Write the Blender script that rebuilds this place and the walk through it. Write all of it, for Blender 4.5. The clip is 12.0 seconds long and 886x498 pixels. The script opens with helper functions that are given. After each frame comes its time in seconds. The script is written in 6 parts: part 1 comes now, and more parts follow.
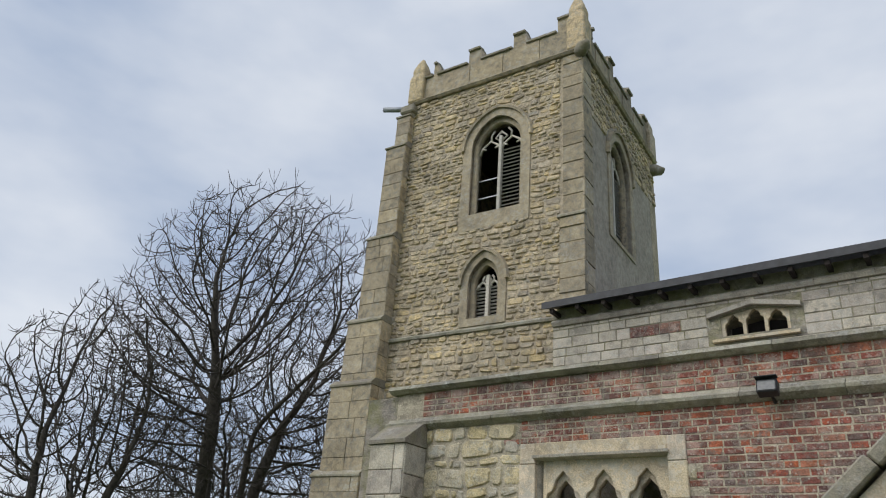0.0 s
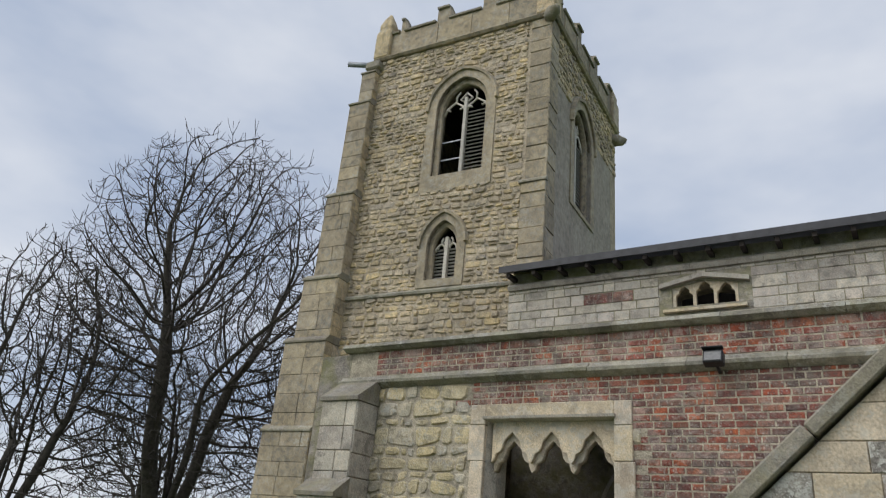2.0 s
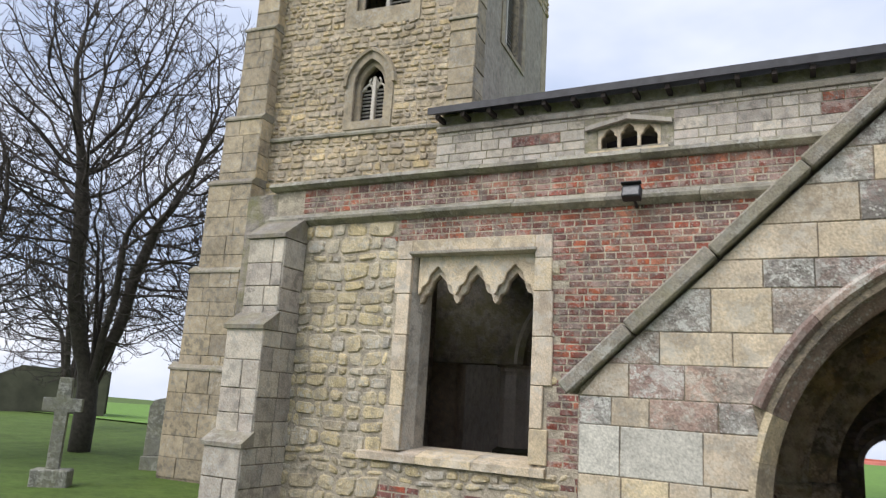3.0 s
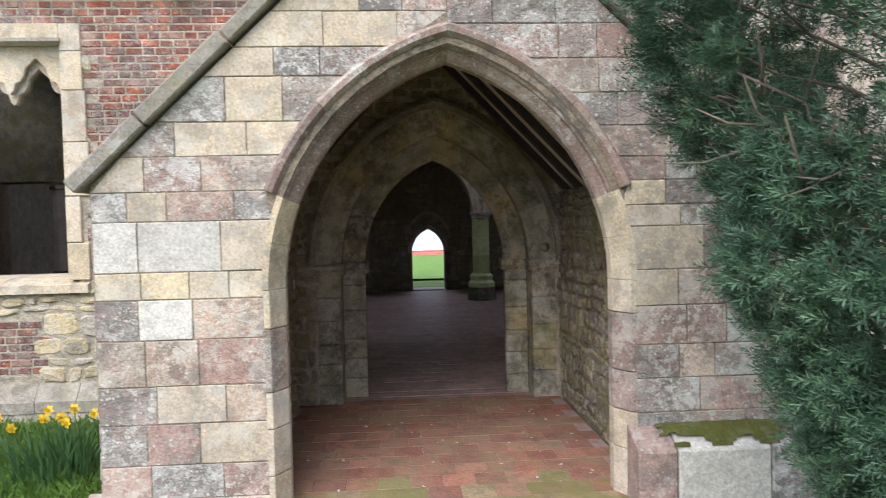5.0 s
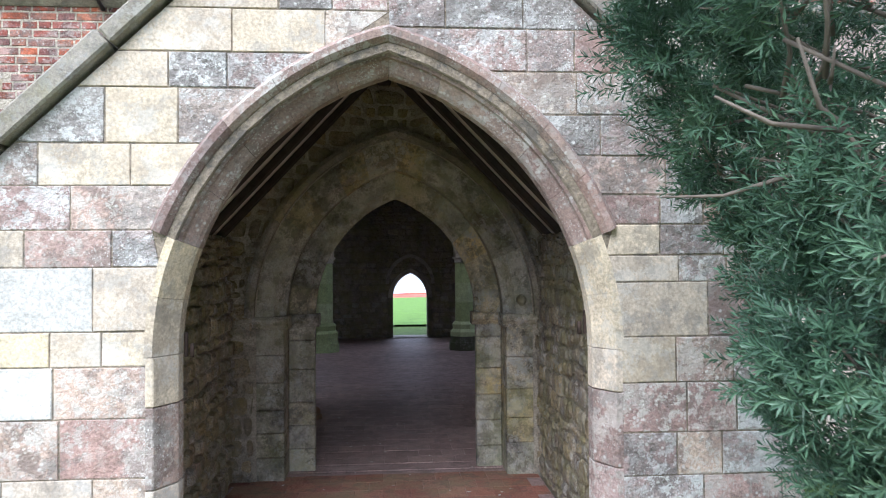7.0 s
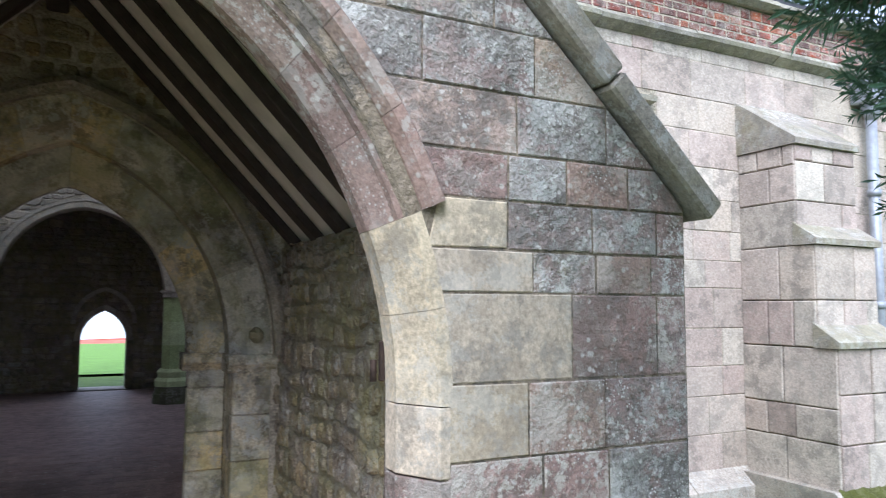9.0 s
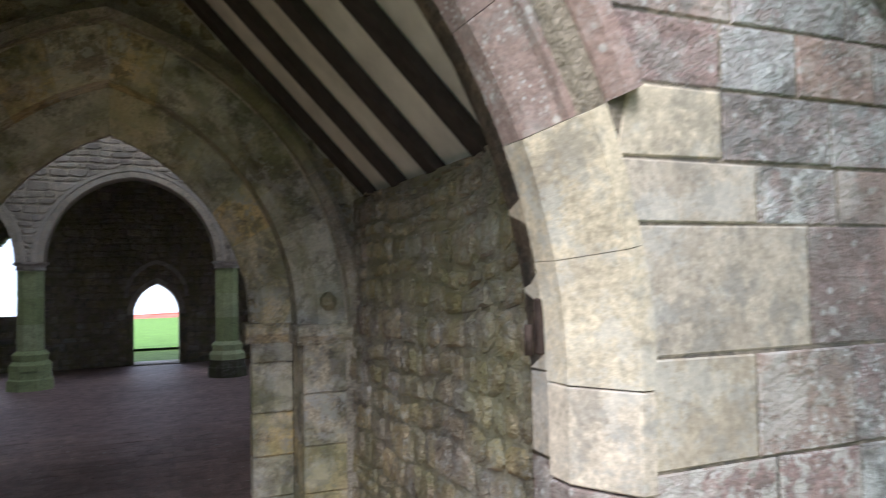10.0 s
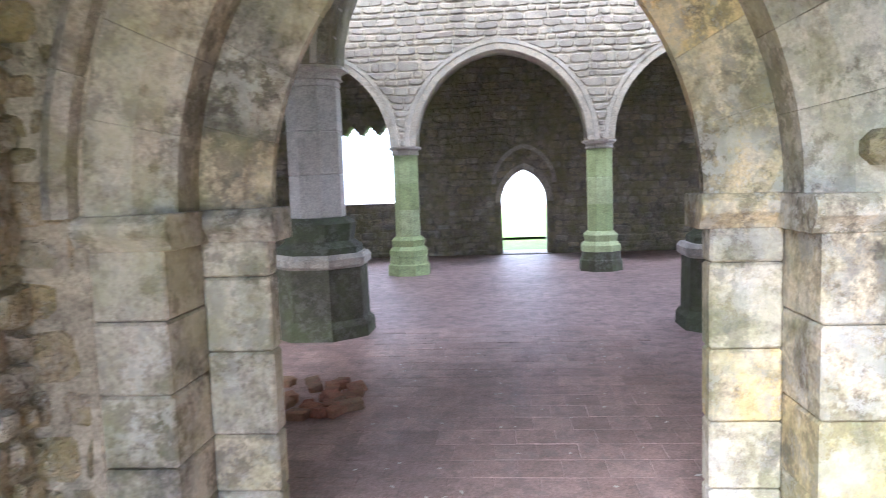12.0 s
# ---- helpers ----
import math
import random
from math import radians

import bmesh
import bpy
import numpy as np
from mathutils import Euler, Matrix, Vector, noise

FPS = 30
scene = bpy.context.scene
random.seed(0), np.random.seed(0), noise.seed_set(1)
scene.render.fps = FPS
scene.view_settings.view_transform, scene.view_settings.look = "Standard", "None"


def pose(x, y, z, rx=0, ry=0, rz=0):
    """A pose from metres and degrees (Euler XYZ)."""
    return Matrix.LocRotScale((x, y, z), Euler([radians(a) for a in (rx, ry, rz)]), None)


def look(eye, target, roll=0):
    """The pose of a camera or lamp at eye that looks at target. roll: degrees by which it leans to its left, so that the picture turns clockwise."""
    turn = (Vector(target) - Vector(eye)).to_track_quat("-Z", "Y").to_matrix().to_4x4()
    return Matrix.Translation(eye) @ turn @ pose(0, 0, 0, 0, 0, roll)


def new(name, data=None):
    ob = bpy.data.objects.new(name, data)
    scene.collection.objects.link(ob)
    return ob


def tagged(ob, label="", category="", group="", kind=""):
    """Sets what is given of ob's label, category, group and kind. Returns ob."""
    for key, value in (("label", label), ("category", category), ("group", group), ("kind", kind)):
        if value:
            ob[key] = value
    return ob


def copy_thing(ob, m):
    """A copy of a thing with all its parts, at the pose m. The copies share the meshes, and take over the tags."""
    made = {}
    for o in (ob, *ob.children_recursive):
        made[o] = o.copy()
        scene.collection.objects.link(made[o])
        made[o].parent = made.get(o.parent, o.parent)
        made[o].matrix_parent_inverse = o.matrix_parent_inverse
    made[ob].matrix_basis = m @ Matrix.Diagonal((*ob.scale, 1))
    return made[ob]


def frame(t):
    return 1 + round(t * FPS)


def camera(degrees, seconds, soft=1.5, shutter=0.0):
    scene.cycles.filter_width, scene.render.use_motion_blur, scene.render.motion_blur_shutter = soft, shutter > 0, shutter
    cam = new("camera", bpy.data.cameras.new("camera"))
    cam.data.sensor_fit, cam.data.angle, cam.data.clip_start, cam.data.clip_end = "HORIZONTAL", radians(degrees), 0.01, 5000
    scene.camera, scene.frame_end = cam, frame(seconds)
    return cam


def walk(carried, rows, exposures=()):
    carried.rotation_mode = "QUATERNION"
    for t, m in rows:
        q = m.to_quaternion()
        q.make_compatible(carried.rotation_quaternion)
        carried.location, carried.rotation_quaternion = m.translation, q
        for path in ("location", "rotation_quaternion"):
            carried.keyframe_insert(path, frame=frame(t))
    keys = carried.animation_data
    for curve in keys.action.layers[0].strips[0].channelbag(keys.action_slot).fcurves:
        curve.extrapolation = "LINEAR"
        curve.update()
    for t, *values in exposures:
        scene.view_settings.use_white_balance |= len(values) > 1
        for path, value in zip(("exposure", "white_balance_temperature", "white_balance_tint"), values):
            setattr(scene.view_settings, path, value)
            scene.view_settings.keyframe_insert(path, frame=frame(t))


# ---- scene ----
cam = camera(63.3, 12.0, 1.0, 0.2)
PATH = [
    (0, (0.479, 0.466, 2.113), (-0.633, 1.881, 2.985), 4.6),
    (0.5, (0.457, 0.435, 2.173), (-0.676, 1.809, 3.081), 5.3),
    (1, (0.47, 0.442, 2.16), (-0.647, 1.824, 3.077), 5.8),
    (1.5, (0.466, 0.482, 2.162), (-0.618, 1.914, 3.044), 5.7),
    (2, (0.454, 0.482, 2.122), (-0.582, 2.002, 2.905), 5.5),
    (2.5, (0.435, 0.543, 2.037), (-0.558, 2.174, 2.629), 4.8),
    (2.7, (0.443, 0.547, 2.021), (-0.522, 2.222, 2.532), 4.3),
    (4.3, (0.635, 0.622, 1.845), (0.339, 2.599, 1.905), 0.6),
    (4.5, (0.67, 0.664, 1.847), (0.527, 2.659, 1.864), -0.1),
    (5, (0.929, 0.747, 1.835), (1.066, 2.74, 1.759), -1.3),
    (5.5, (1.18, 0.827, 1.857), (1.412, 2.81, 1.733), -1.9),
    (6, (1.227, 1.047, 1.851), (1.457, 3.03, 1.734), -1.3),
    (6.5, (1.273, 1.37, 1.878), (1.447, 3.362, 1.828), -0.5),
    (6.7, (1.283, 1.48, 1.879), (1.433, 3.474, 1.868), -0.3),
    (8.3, (1.42, 2.816, 1.842), (1.817, 4.769, 2.016), -1.3),
    (8.5, (1.469, 2.969, 1.795), (1.985, 4.892, 1.98), -0.6),
    (9, (1.487, 3.333, 1.727), (2.372, 5.119, 1.892), 0.3),
    (9.5, (1.491, 3.709, 1.721), (2.562, 5.392, 1.857), -0.9),
    (10, (1.508, 4.095, 1.673), (2.289, 5.935, 1.751), -1.1),
    (10.2, (1.486, 4.241, 1.62), (2.061, 6.157, 1.658), -0.6),
    (10.5, (1.434, 4.606, 1.557), (1.7, 6.587, 1.507), -1.1),
    (11, (1.397, 5.032, 1.501), (1.224, 7.019, 1.36), -2.2),
    (11.5, (1.421, 5.463, 1.515), (0.977, 7.401, 1.301), -1.8),
    (12, (1.434, 5.935, 1.501), (1.266, 7.918, 1.309), -2.0),
]
EXPOSURES = [(0.0, 0.52, 6400, 9), (1.5, 0.44, 6400, 9), (2.0, 0.46, 6400, 10), (2.5, 0.72, 6400, 12), (4.4, 1.42, 6300, 15), (6.0, 1.8, 5850, 15), (8.4, 2.1, 5450, 14), (9.5, 1.78, 5650, 14), (10.0, 2.1, 5750, 14), (10.4, 3.1, 5450, 15), (11.2, 4.3, 5550, 17), (12.0, 4.5, 5550, 16)]
walk(cam, [(t, look(eye, target, roll)) for t, eye, target, roll in PATH],
     EXPOSURES)


# ---- world and sun ----
world = bpy.data.worlds.new("overcast_sky")
scene.world = world
world.use_nodes = True
wt = world.node_tree
wt.nodes.clear()
w_out = wt.nodes.new("ShaderNodeOutputWorld")
w_bg = wt.nodes.new("ShaderNodeBackground")
w_sky = wt.nodes.new("ShaderNodeTexSky")
w_sky.sky_type = 'NISHITA'
w_sky.sun_disc = False
w_sky.sun_elevation = radians(38)
w_sky.sun_rotation = radians(160)
w_tc = wt.nodes.new("ShaderNodeTexCoord")
w_map = wt.nodes.new("ShaderNodeMapping")
w_map.inputs["Scale"].default_value = (1.0, 1.0, 2.2)
w_n = wt.nodes.new("ShaderNodeTexNoise")
w_n.inputs["Scale"].default_value = 2.3
w_n.inputs["Detail"].default_value = 5.0
w_n.inputs["Roughness"].default_value = 0.5
w_r = wt.nodes.new("ShaderNodeValToRGB")
w_r.color_ramp.elements[0].position = 0.33
w_r.color_ramp.elements[0].color = (4.1, 4.9, 6.4, 1)
w_r.color_ramp.elements[1].position = 0.66
w_r.color_ramp.elements[1].color = (7.6, 7.9, 8.5, 1)
w_mix = wt.nodes.new("ShaderNodeMix")
w_mix.data_type = 'RGBA'
w_mix.inputs[0].default_value = 0.9
wt.links.new(w_tc.outputs["Generated"], w_map.inputs["Vector"])
wt.links.new(w_map.outputs["Vector"], w_n.inputs["Vector"])
wt.links.new(w_n.outputs["Fac"], w_r.inputs["Fac"])
wt.links.new(w_sky.outputs["Color"], w_mix.inputs[6])
wt.links.new(w_r.outputs["Color"], w_mix.inputs[7])
wt.links.new(w_mix.outputs[2], w_bg.inputs["Color"])
w_bg.inputs["Strength"].default_value = 0.072
wt.links.new(w_bg.outputs["Background"], w_out.inputs["Surface"])

sun_data = bpy.data.lights.new("sun", 'SUN')
sun_data.energy = 1.5
sun_data.angle = radians(50)
sun_data.color = (1.0, 0.96, 0.9)
sun = new("sun", sun_data)
sun.matrix_world = look((0, 0, 0), (0.35, 0.72, -0.75))


# ---- materials ----
def nodes_of(name):
    m = bpy.data.materials.new(name)
    m.use_nodes = True
    nt = m.node_tree
    return m, nt, nt.nodes["Principled BSDF"]


def n_noise(nt, pos, scale, detail=3.0, rough=0.6):
    n = nt.nodes.new("ShaderNodeTexNoise")
    n.inputs["Scale"].default_value = scale
    n.inputs["Detail"].default_value = detail
    n.inputs["Roughness"].default_value = rough
    nt.links.new(pos, n.inputs["Vector"])
    return n.outputs["Fac"]


def n_range(nt, v, a, b, c, d):
    n = nt.nodes.new("ShaderNodeMapRange")
    nt.links.new(v, n.inputs[0])
    for i, x in enumerate((a, b, c, d)):
        n.inputs[i + 1].default_value = x
    return n.outputs[0]


def n_math(nt, op, a, b=None):
    n = nt.nodes.new("ShaderNodeMath")
    n.operation = op
    for i, x in enumerate((a, b)):
        if x is None:
            continue
        if isinstance(x, (int, float)):
            n.inputs[i].default_value = x
        else:
            nt.links.new(x, n.inputs[i])
    return n.outputs[0]


def n_mix(nt, fac, a, b, mode='MIX'):
    n = nt.nodes.new("ShaderNodeMix")
    n.data_type = 'RGBA'
    n.blend_type = mode
    for i, x in ((0, fac), (6, a), (7, b)):
        if isinstance(x, (int, float)):
            n.inputs[i].default_value = x
        elif isinstance(x, tuple):
            n.inputs[i].default_value = (*x, 1)
        else:
            nt.links.new(x, n.inputs[i])
    return n.outputs[2]


def n_ramp(nt, v, stops, interp='LINEAR'):
    n = nt.nodes.new("ShaderNodeValToRGB")
    n.color_ramp.interpolation = interp
    e = n.color_ramp.elements
    while len(e) < len(stops):
        e.new(0.5)
    for k, (p, c) in enumerate(stops):
        e[k].position = p
        e[k].color = (*c, 1)
    nt.links.new(v, n.inputs["Fac"])
    return n.outputs["Color"]


def weathered(name, colours, lichen=0.0, lichen_col=(0.62, 0.62, 0.57), spots=0.0, dark=0.0, moss=0.0,
              moss_col=(0.16, 0.17, 0.05), bump=0.5, vary=0.35, rough=0.92, grain=60.0, stain=0.0, mottle=None, wash=None):
    """Stone, brick or mortar: a colour for each piece, blotches, lichen, spots, moss and grain, all in world metres."""
    m, nt, bsdf = nodes_of(name)
    geo = nt.nodes.new("ShaderNodeNewGeometry")
    info = nt.nodes.new("ShaderNodeObjectInfo")
    pos = geo.outputs["Position"]
    rnd = n_math(nt, 'FRACT', n_math(nt, 'ADD', info.outputs["Random"], geo.outputs["Random Per Island"]))
    many = len(colours) > 1
    rnd_a = n_math(nt, 'FRACT', n_math(nt, 'MULTIPLY', rnd, 17.31))
    rnd_b = n_math(nt, 'FRACT', n_math(nt, 'MULTIPLY', rnd, 41.77))
    stops = [(i / max(1, len(colours) - 1), c) for i, c in enumerate(colours)]
    col = n_ramp(nt, rnd, stops) if len(colours) > 1 else None
    big = n_noise(nt, pos, 1.3, 4.0)
    mid = n_noise(nt, pos, 9.0, 4.0, 0.65)
    fine = n_noise(nt, pos, grain, 3.0, 0.7)
    if col is None:
        col = n_mix(nt, mid, tuple(c * 0.8 for c in colours[0]), tuple(min(1, c * 1.15) for c in colours[0]))
    val = n_math(nt, 'ADD', n_range(nt, big, 0.3, 0.7, 1 - vary * 0.5, 1 + vary * 0.4), n_range(nt, mid, 0.25, 0.75, -vary * 0.45, vary * 0.45))
    val = n_math(nt, 'ADD', val, n_range(nt, fine, 0.3, 0.7, -0.30, 0.30))
    if many:
        val = n_math(nt, 'MULTIPLY', val, n_range(nt, rnd_b, 0.0, 1.0, 0.87, 1.12))
    comb = nt.nodes.new("ShaderNodeCombineColor")
    for i in range(3):
        nt.links.new(val, comb.inputs[i])
    col = n_mix(nt, 1.0, col, comb.outputs[0], 'MULTIPLY')
    if mottle:
        f = n_range(nt, n_noise(nt, pos, 5.5, 7.0, 0.75), 0.45, 0.64, 0.0, 0.55)
        col = n_mix(nt, f, col, mottle)
    if wash:
        for off, tone, amount in wash:
            mp = nt.nodes.new("ShaderNodeMapping")
            mp.inputs["Location"].default_value = (off, off * 0.7, off * 1.3)
            nt.links.new(pos, mp.inputs["Vector"])
            f = n_range(nt, n_noise(nt, mp.outputs[0], 3.4, 9.0, 0.72), 0.525, 0.56, 0.0, amount)
            col = n_mix(nt, f, col, tone)
    if stain:
        f = n_range(nt, n_noise(nt, pos, 2.1, 7.0, 0.75), 0.47, 0.60, 0.0, stain)
        col = n_mix(nt, f, col, (0.055, 0.05, 0.045))
    if dark:
        f = n_range(nt, n_noise(nt, pos, 6.5, 8.0, 0.75), 0.50, 0.57, 0.0, dark)
        if many:
            f = n_math(nt, 'MULTIPLY', f, n_range(nt, rnd_a, 0.1, 0.9, 0.5, 1.0))
        col = n_mix(nt, f, col, (0.10, 0.095, 0.085))
    if lichen:
        f = n_math(nt, 'MULTIPLY', n_range(nt, n_noise(nt, pos, 13.0, 8.0, 0.8), 0.505, 0.54, 0.0, lichen), n_range(nt, n_noise(nt, pos, 2.3, 3.0), 0.38, 0.6, 0.1, 1.0))
        if many:
            f = n_math(nt, 'MULTIPLY', f, n_range(nt, rnd_b, 0.15, 0.85, 0.45, 1.0))
        col = n_mix(nt, f, col, lichen_col)
    if spots:
        vo = nt.nodes.new("ShaderNodeTexVoronoi")
        vo.inputs["Scale"].default_value = 26.0
        nt.links.new(pos, vo.inputs["Vector"])
        f = n_math(nt, 'MULTIPLY', n_range(nt, vo.outputs["Distance"], 0.16, 0.3, min(1.0, spots * 0.9), 0.0), n_range(nt, mid, 0.47, 0.52, 0.0, 1.0))
        col = n_mix(nt, f, col, (0.62, 0.61, 0.55))
        vs = nt.nodes.new("ShaderNodeTexVoronoi")
        vs.inputs["Scale"].default_value = 75.0
        nt.links.new(pos, vs.inputs["Vector"])
        f = n_math(nt, 'MULTIPLY', n_range(nt, vs.outputs["Distance"], 0.2, 0.34, min(1.0, spots), 0.0), n_range(nt, n_noise(nt, pos, 4.2, 5.0, 0.7), 0.5, 0.62, 0.0, 1.0))
        col = n_mix(nt, f, col, (0.66, 0.65, 0.60))
    if moss:
        f = n_math(nt, 'MULTIPLY', n_range(nt, n_noise(nt, pos, 2.6, 6.0, 0.7), 0.42, 0.6, 0.0, moss), n_range(nt, fine, 0.3, 0.6, 0.55, 1.0))
        col = n_mix(nt, f, col, moss_col)
    nt.links.new(col, bsdf.inputs["Base Color"])
    bsdf.inputs["Roughness"].default_value = rough
    bsdf.inputs["Specular IOR Level"].default_value = 0.25
    h = n_math(nt, 'ADD', n_math(nt, 'MULTIPLY', mid, 1.6), n_math(nt, 'MULTIPLY', fine, 0.45))
    b = nt.nodes.new("ShaderNodeBump")
    b.inputs["Strength"].default_value = bump
    b.inputs["Distance"].default_value = 0.012 + 0.05 * max(0.0, bump - 0.5)
    nt.links.new(h, b.inputs["Height"])
    nt.links.new(b.outputs["Normal"], bsdf.inputs["Normal"])
    return m


def plain(name, col, rough=0.6, metal=0.0, vary=0.25, scale=25.0, bump=0.15, two_sided_light=0.0):
    m, nt, bsdf = nodes_of(name)
    geo = nt.nodes.new("ShaderNodeNewGeometry")
    n1 = n_noise(nt, geo.outputs["Position"], scale, 4.0)
    c = n_mix(nt, n_range(nt, n1, 0.3, 0.7, 0, 1), tuple(x * (1 - vary) for x in col), tuple(min(1, x * (1 + vary)) for x in col))
    nt.links.new(c, bsdf.inputs["Base Color"])
    bsdf.inputs["Roughness"].default_value = rough
    bsdf.inputs["Metallic"].default_value = metal
    b = nt.nodes.new("ShaderNodeBump")
    b.inputs["Strength"].default_value = bump
    b.inputs["Distance"].default_value = 0.01
    nt.links.new(n1, b.inputs["Height"])
    nt.links.new(b.outputs["Normal"], bsdf.inputs["Normal"])
    return m


def leafy(name, cols, rough=0.55, through_light=0.25):
    m, nt, bsdf = nodes_of(name)
    geo = nt.nodes.new("ShaderNodeNewGeometry")
    big = n_noise(nt, geo.outputs["Position"], 3.0, 3.0)
    v = n_math(nt, 'ADD', n_math(nt, 'MULTIPLY', geo.outputs["Random Per Island"], 0.55), n_range(nt, big, 0.3, 0.7, 0.0, 0.45))
    c = n_ramp(nt, v, [(i / (len(cols) - 1), k) for i, k in enumerate(cols)])
    nt.links.new(c, bsdf.inputs["Base Color"])
    bsdf.inputs["Roughness"].default_value = rough
    bsdf.inputs["Specular IOR Level"].default_value = 0.35
    if through_light:
        tr = nt.nodes.new("ShaderNodeBsdfTranslucent")
        nt.links.new(c, tr.inputs["Color"])
        mx = nt.nodes.new("ShaderNodeMixShader")
        mx.inputs[0].default_value = through_light
        nt.links.new(bsdf.outputs[0], mx.inputs[1])
        nt.links.new(tr.outputs[0], mx.inputs[2])
        nt.links.new(mx.outputs[0], nt.nodes["Material Output"].inputs["Surface"])
    return m


M_ASHLAR = weathered("porch_pink_ashlar", [(0.36, 0.235, 0.195), (0.46, 0.37, 0.28), (0.31, 0.215, 0.185), (0.44, 0.31, 0.255), (0.40, 0.33, 0.27), (0.50, 0.41, 0.30), (0.38, 0.26, 0.22), (0.34, 0.29, 0.265)],
                     lichen=0.7, lichen_col=(0.60, 0.56, 0.48), spots=0.6, dark=0.6, bump=0.7, vary=0.55, mottle=(0.30, 0.21, 0.18), wash=[(3.0, (0.54, 0.50, 0.43), 0.55), (11.0, (0.17, 0.14, 0.12), 0.6)])
M_ASHGREY = weathered("porch_grey_ashlar", [(0.30, 0.28, 0.245), (0.26, 0.24, 0.215), (0.34, 0.27, 0.235), (0.30, 0.285, 0.26), (0.37, 0.33, 0.27), (0.30, 0.215, 0.19)],
                      lichen=0.85, lichen_col=(0.60, 0.60, 0.55), spots=0.75, dark=0.6, bump=0.8, vary=0.55, wash=[(3.0, (0.60, 0.59, 0.54), 0.7), (11.0, (0.15, 0.135, 0.12), 0.65), (23.0, (0.33, 0.22, 0.19), 0.45)])
M_WHITE = weathered("pale_repair_stone", [(0.54, 0.52, 0.46), (0.50, 0.47, 0.41)], dark=0.35, lichen=0.3, lichen_col=(0.5, 0.49, 0.44), bump=0.3, vary=0.25)
M_BUFF = weathered("buff_dressed_stone", [(0.56, 0.47, 0.33), (0.51, 0.43, 0.33), (0.58, 0.48, 0.31), (0.48, 0.41, 0.33)], lichen=0.35, dark=0.4, bump=0.35, vary=0.4, wash=[(5.0, (0.34, 0.28, 0.21), 0.35), (13.0, (0.58, 0.55, 0.48), 0.4)])
M_ARCH = weathered("moulded_arch_stone", [(0.30, 0.19, 0.155), (0.34, 0.26, 0.215), (0.25, 0.175, 0.15), (0.38, 0.29, 0.23)], lichen=0.8, lichen_col=(0.6, 0.58, 0.52), spots=0.6, dark=0.35, bump=0.5)
M_TOWER = weathered("tower_rubble", [(0.50, 0.395, 0.25), (0.57, 0.455, 0.28), (0.44, 0.375, 0.275), (0.54, 0.445, 0.31), (0.40, 0.34, 0.265), (0.60, 0.47, 0.26), (0.48, 0.405, 0.30)], lichen=0.3, dark=0.6, bump=0.9, vary=0.45)
M_AISLE = weathered("aisle_rubble", [(0.48, 0.41, 0.29), (0.54, 0.45, 0.26), (0.44, 0.40, 0.33), (0.58, 0.48, 0.28), (0.40, 0.36, 0.29)], lichen=0.5, spots=0.4, dark=0.5, bump=0.9, vary=0.45)
M_GREY = weathered("grey_dressed_stone", [(0.46, 0.42, 0.35), (0.38, 0.34, 0.29), (0.50, 0.45, 0.36), (0.42, 0.37, 0.32)], lichen=0.5, dark=0.55, bump=0.4)
M_PALE = weathered("pale_pink_ashlar", [(0.44, 0.38, 0.31), (0.39, 0.31, 0.27), (0.48, 0.43, 0.36), (0.42, 0.35, 0.30)], dark=0.5, lichen=0.3, lichen_col=(0.58, 0.53, 0.45), spots=0.2, bump=0.35, vary=0.2)
M_RUBMORT = weathered("yellow_rubble_mortar", [(0.44, 0.39, 0.30)], dark=0.4, bump=0.9, vary=0.4)
M_TDRESS = weathered("tower_dressed_stone", [(0.37, 0.305, 0.21), (0.33, 0.28, 0.20), (0.40, 0.33, 0.22), (0.30, 0.255, 0.19)], lichen=0.35, dark=0.65, bump=0.5, vary=0.5)
M_MORTAR = weathered("lime_mortar", [(0.27, 0.225, 0.165)], dark=0.7, bump=0.8, vary=0.4)
M_BRICK = weathered("old_red_brick", [(0.37, 0.092, 0.048), (0.20, 0.066, 0.052), (0.44, 0.13, 0.06), (0.125, 0.062, 0.057), (0.29, 0.095, 0.07), (0.17, 0.095, 0.085), (0.40, 0.15, 0.085), (0.30, 0.17, 0.13), (0.24, 0.075, 0.055)],
                    lichen=0.55, lichen_col=(0.50, 0.41, 0.35), spots=0.45, dark=0.7, stain=0.55, bump=0.8, vary=0.6, wash=[(3.0, (0.48, 0.41, 0.36), 0.5), (17.0, (0.11, 0.075, 0.07), 0.6)])
M_INNER = weathered("inner_rubble", [(0.33, 0.30, 0.25), (0.42, 0.37, 0.29), (0.28, 0.26, 0.235), (0.46, 0.38, 0.26), (0.37, 0.335, 0.27), (0.30, 0.25, 0.215), (0.40, 0.385, 0.34)], lichen=0.25, spots=0.2, dark=0.8, stain=0.45, moss=0.75, moss_col=(0.21, 0.205, 0.085), bump=0.9)
M_PORCHRUB = weathered("brown_porch_rubble", [(0.40, 0.32, 0.215), (0.47, 0.38, 0.25), (0.31, 0.26, 0.20), (0.50, 0.39, 0.225), (0.42, 0.37, 0.285), (0.35, 0.275, 0.205), (0.46, 0.425, 0.35)], lichen=0.5, spots=0.3, dark=0.6, stain=0.45, moss=0.6,
                       moss_col=(0.20, 0.19, 0.06), bump=1.1, vary=0.5)
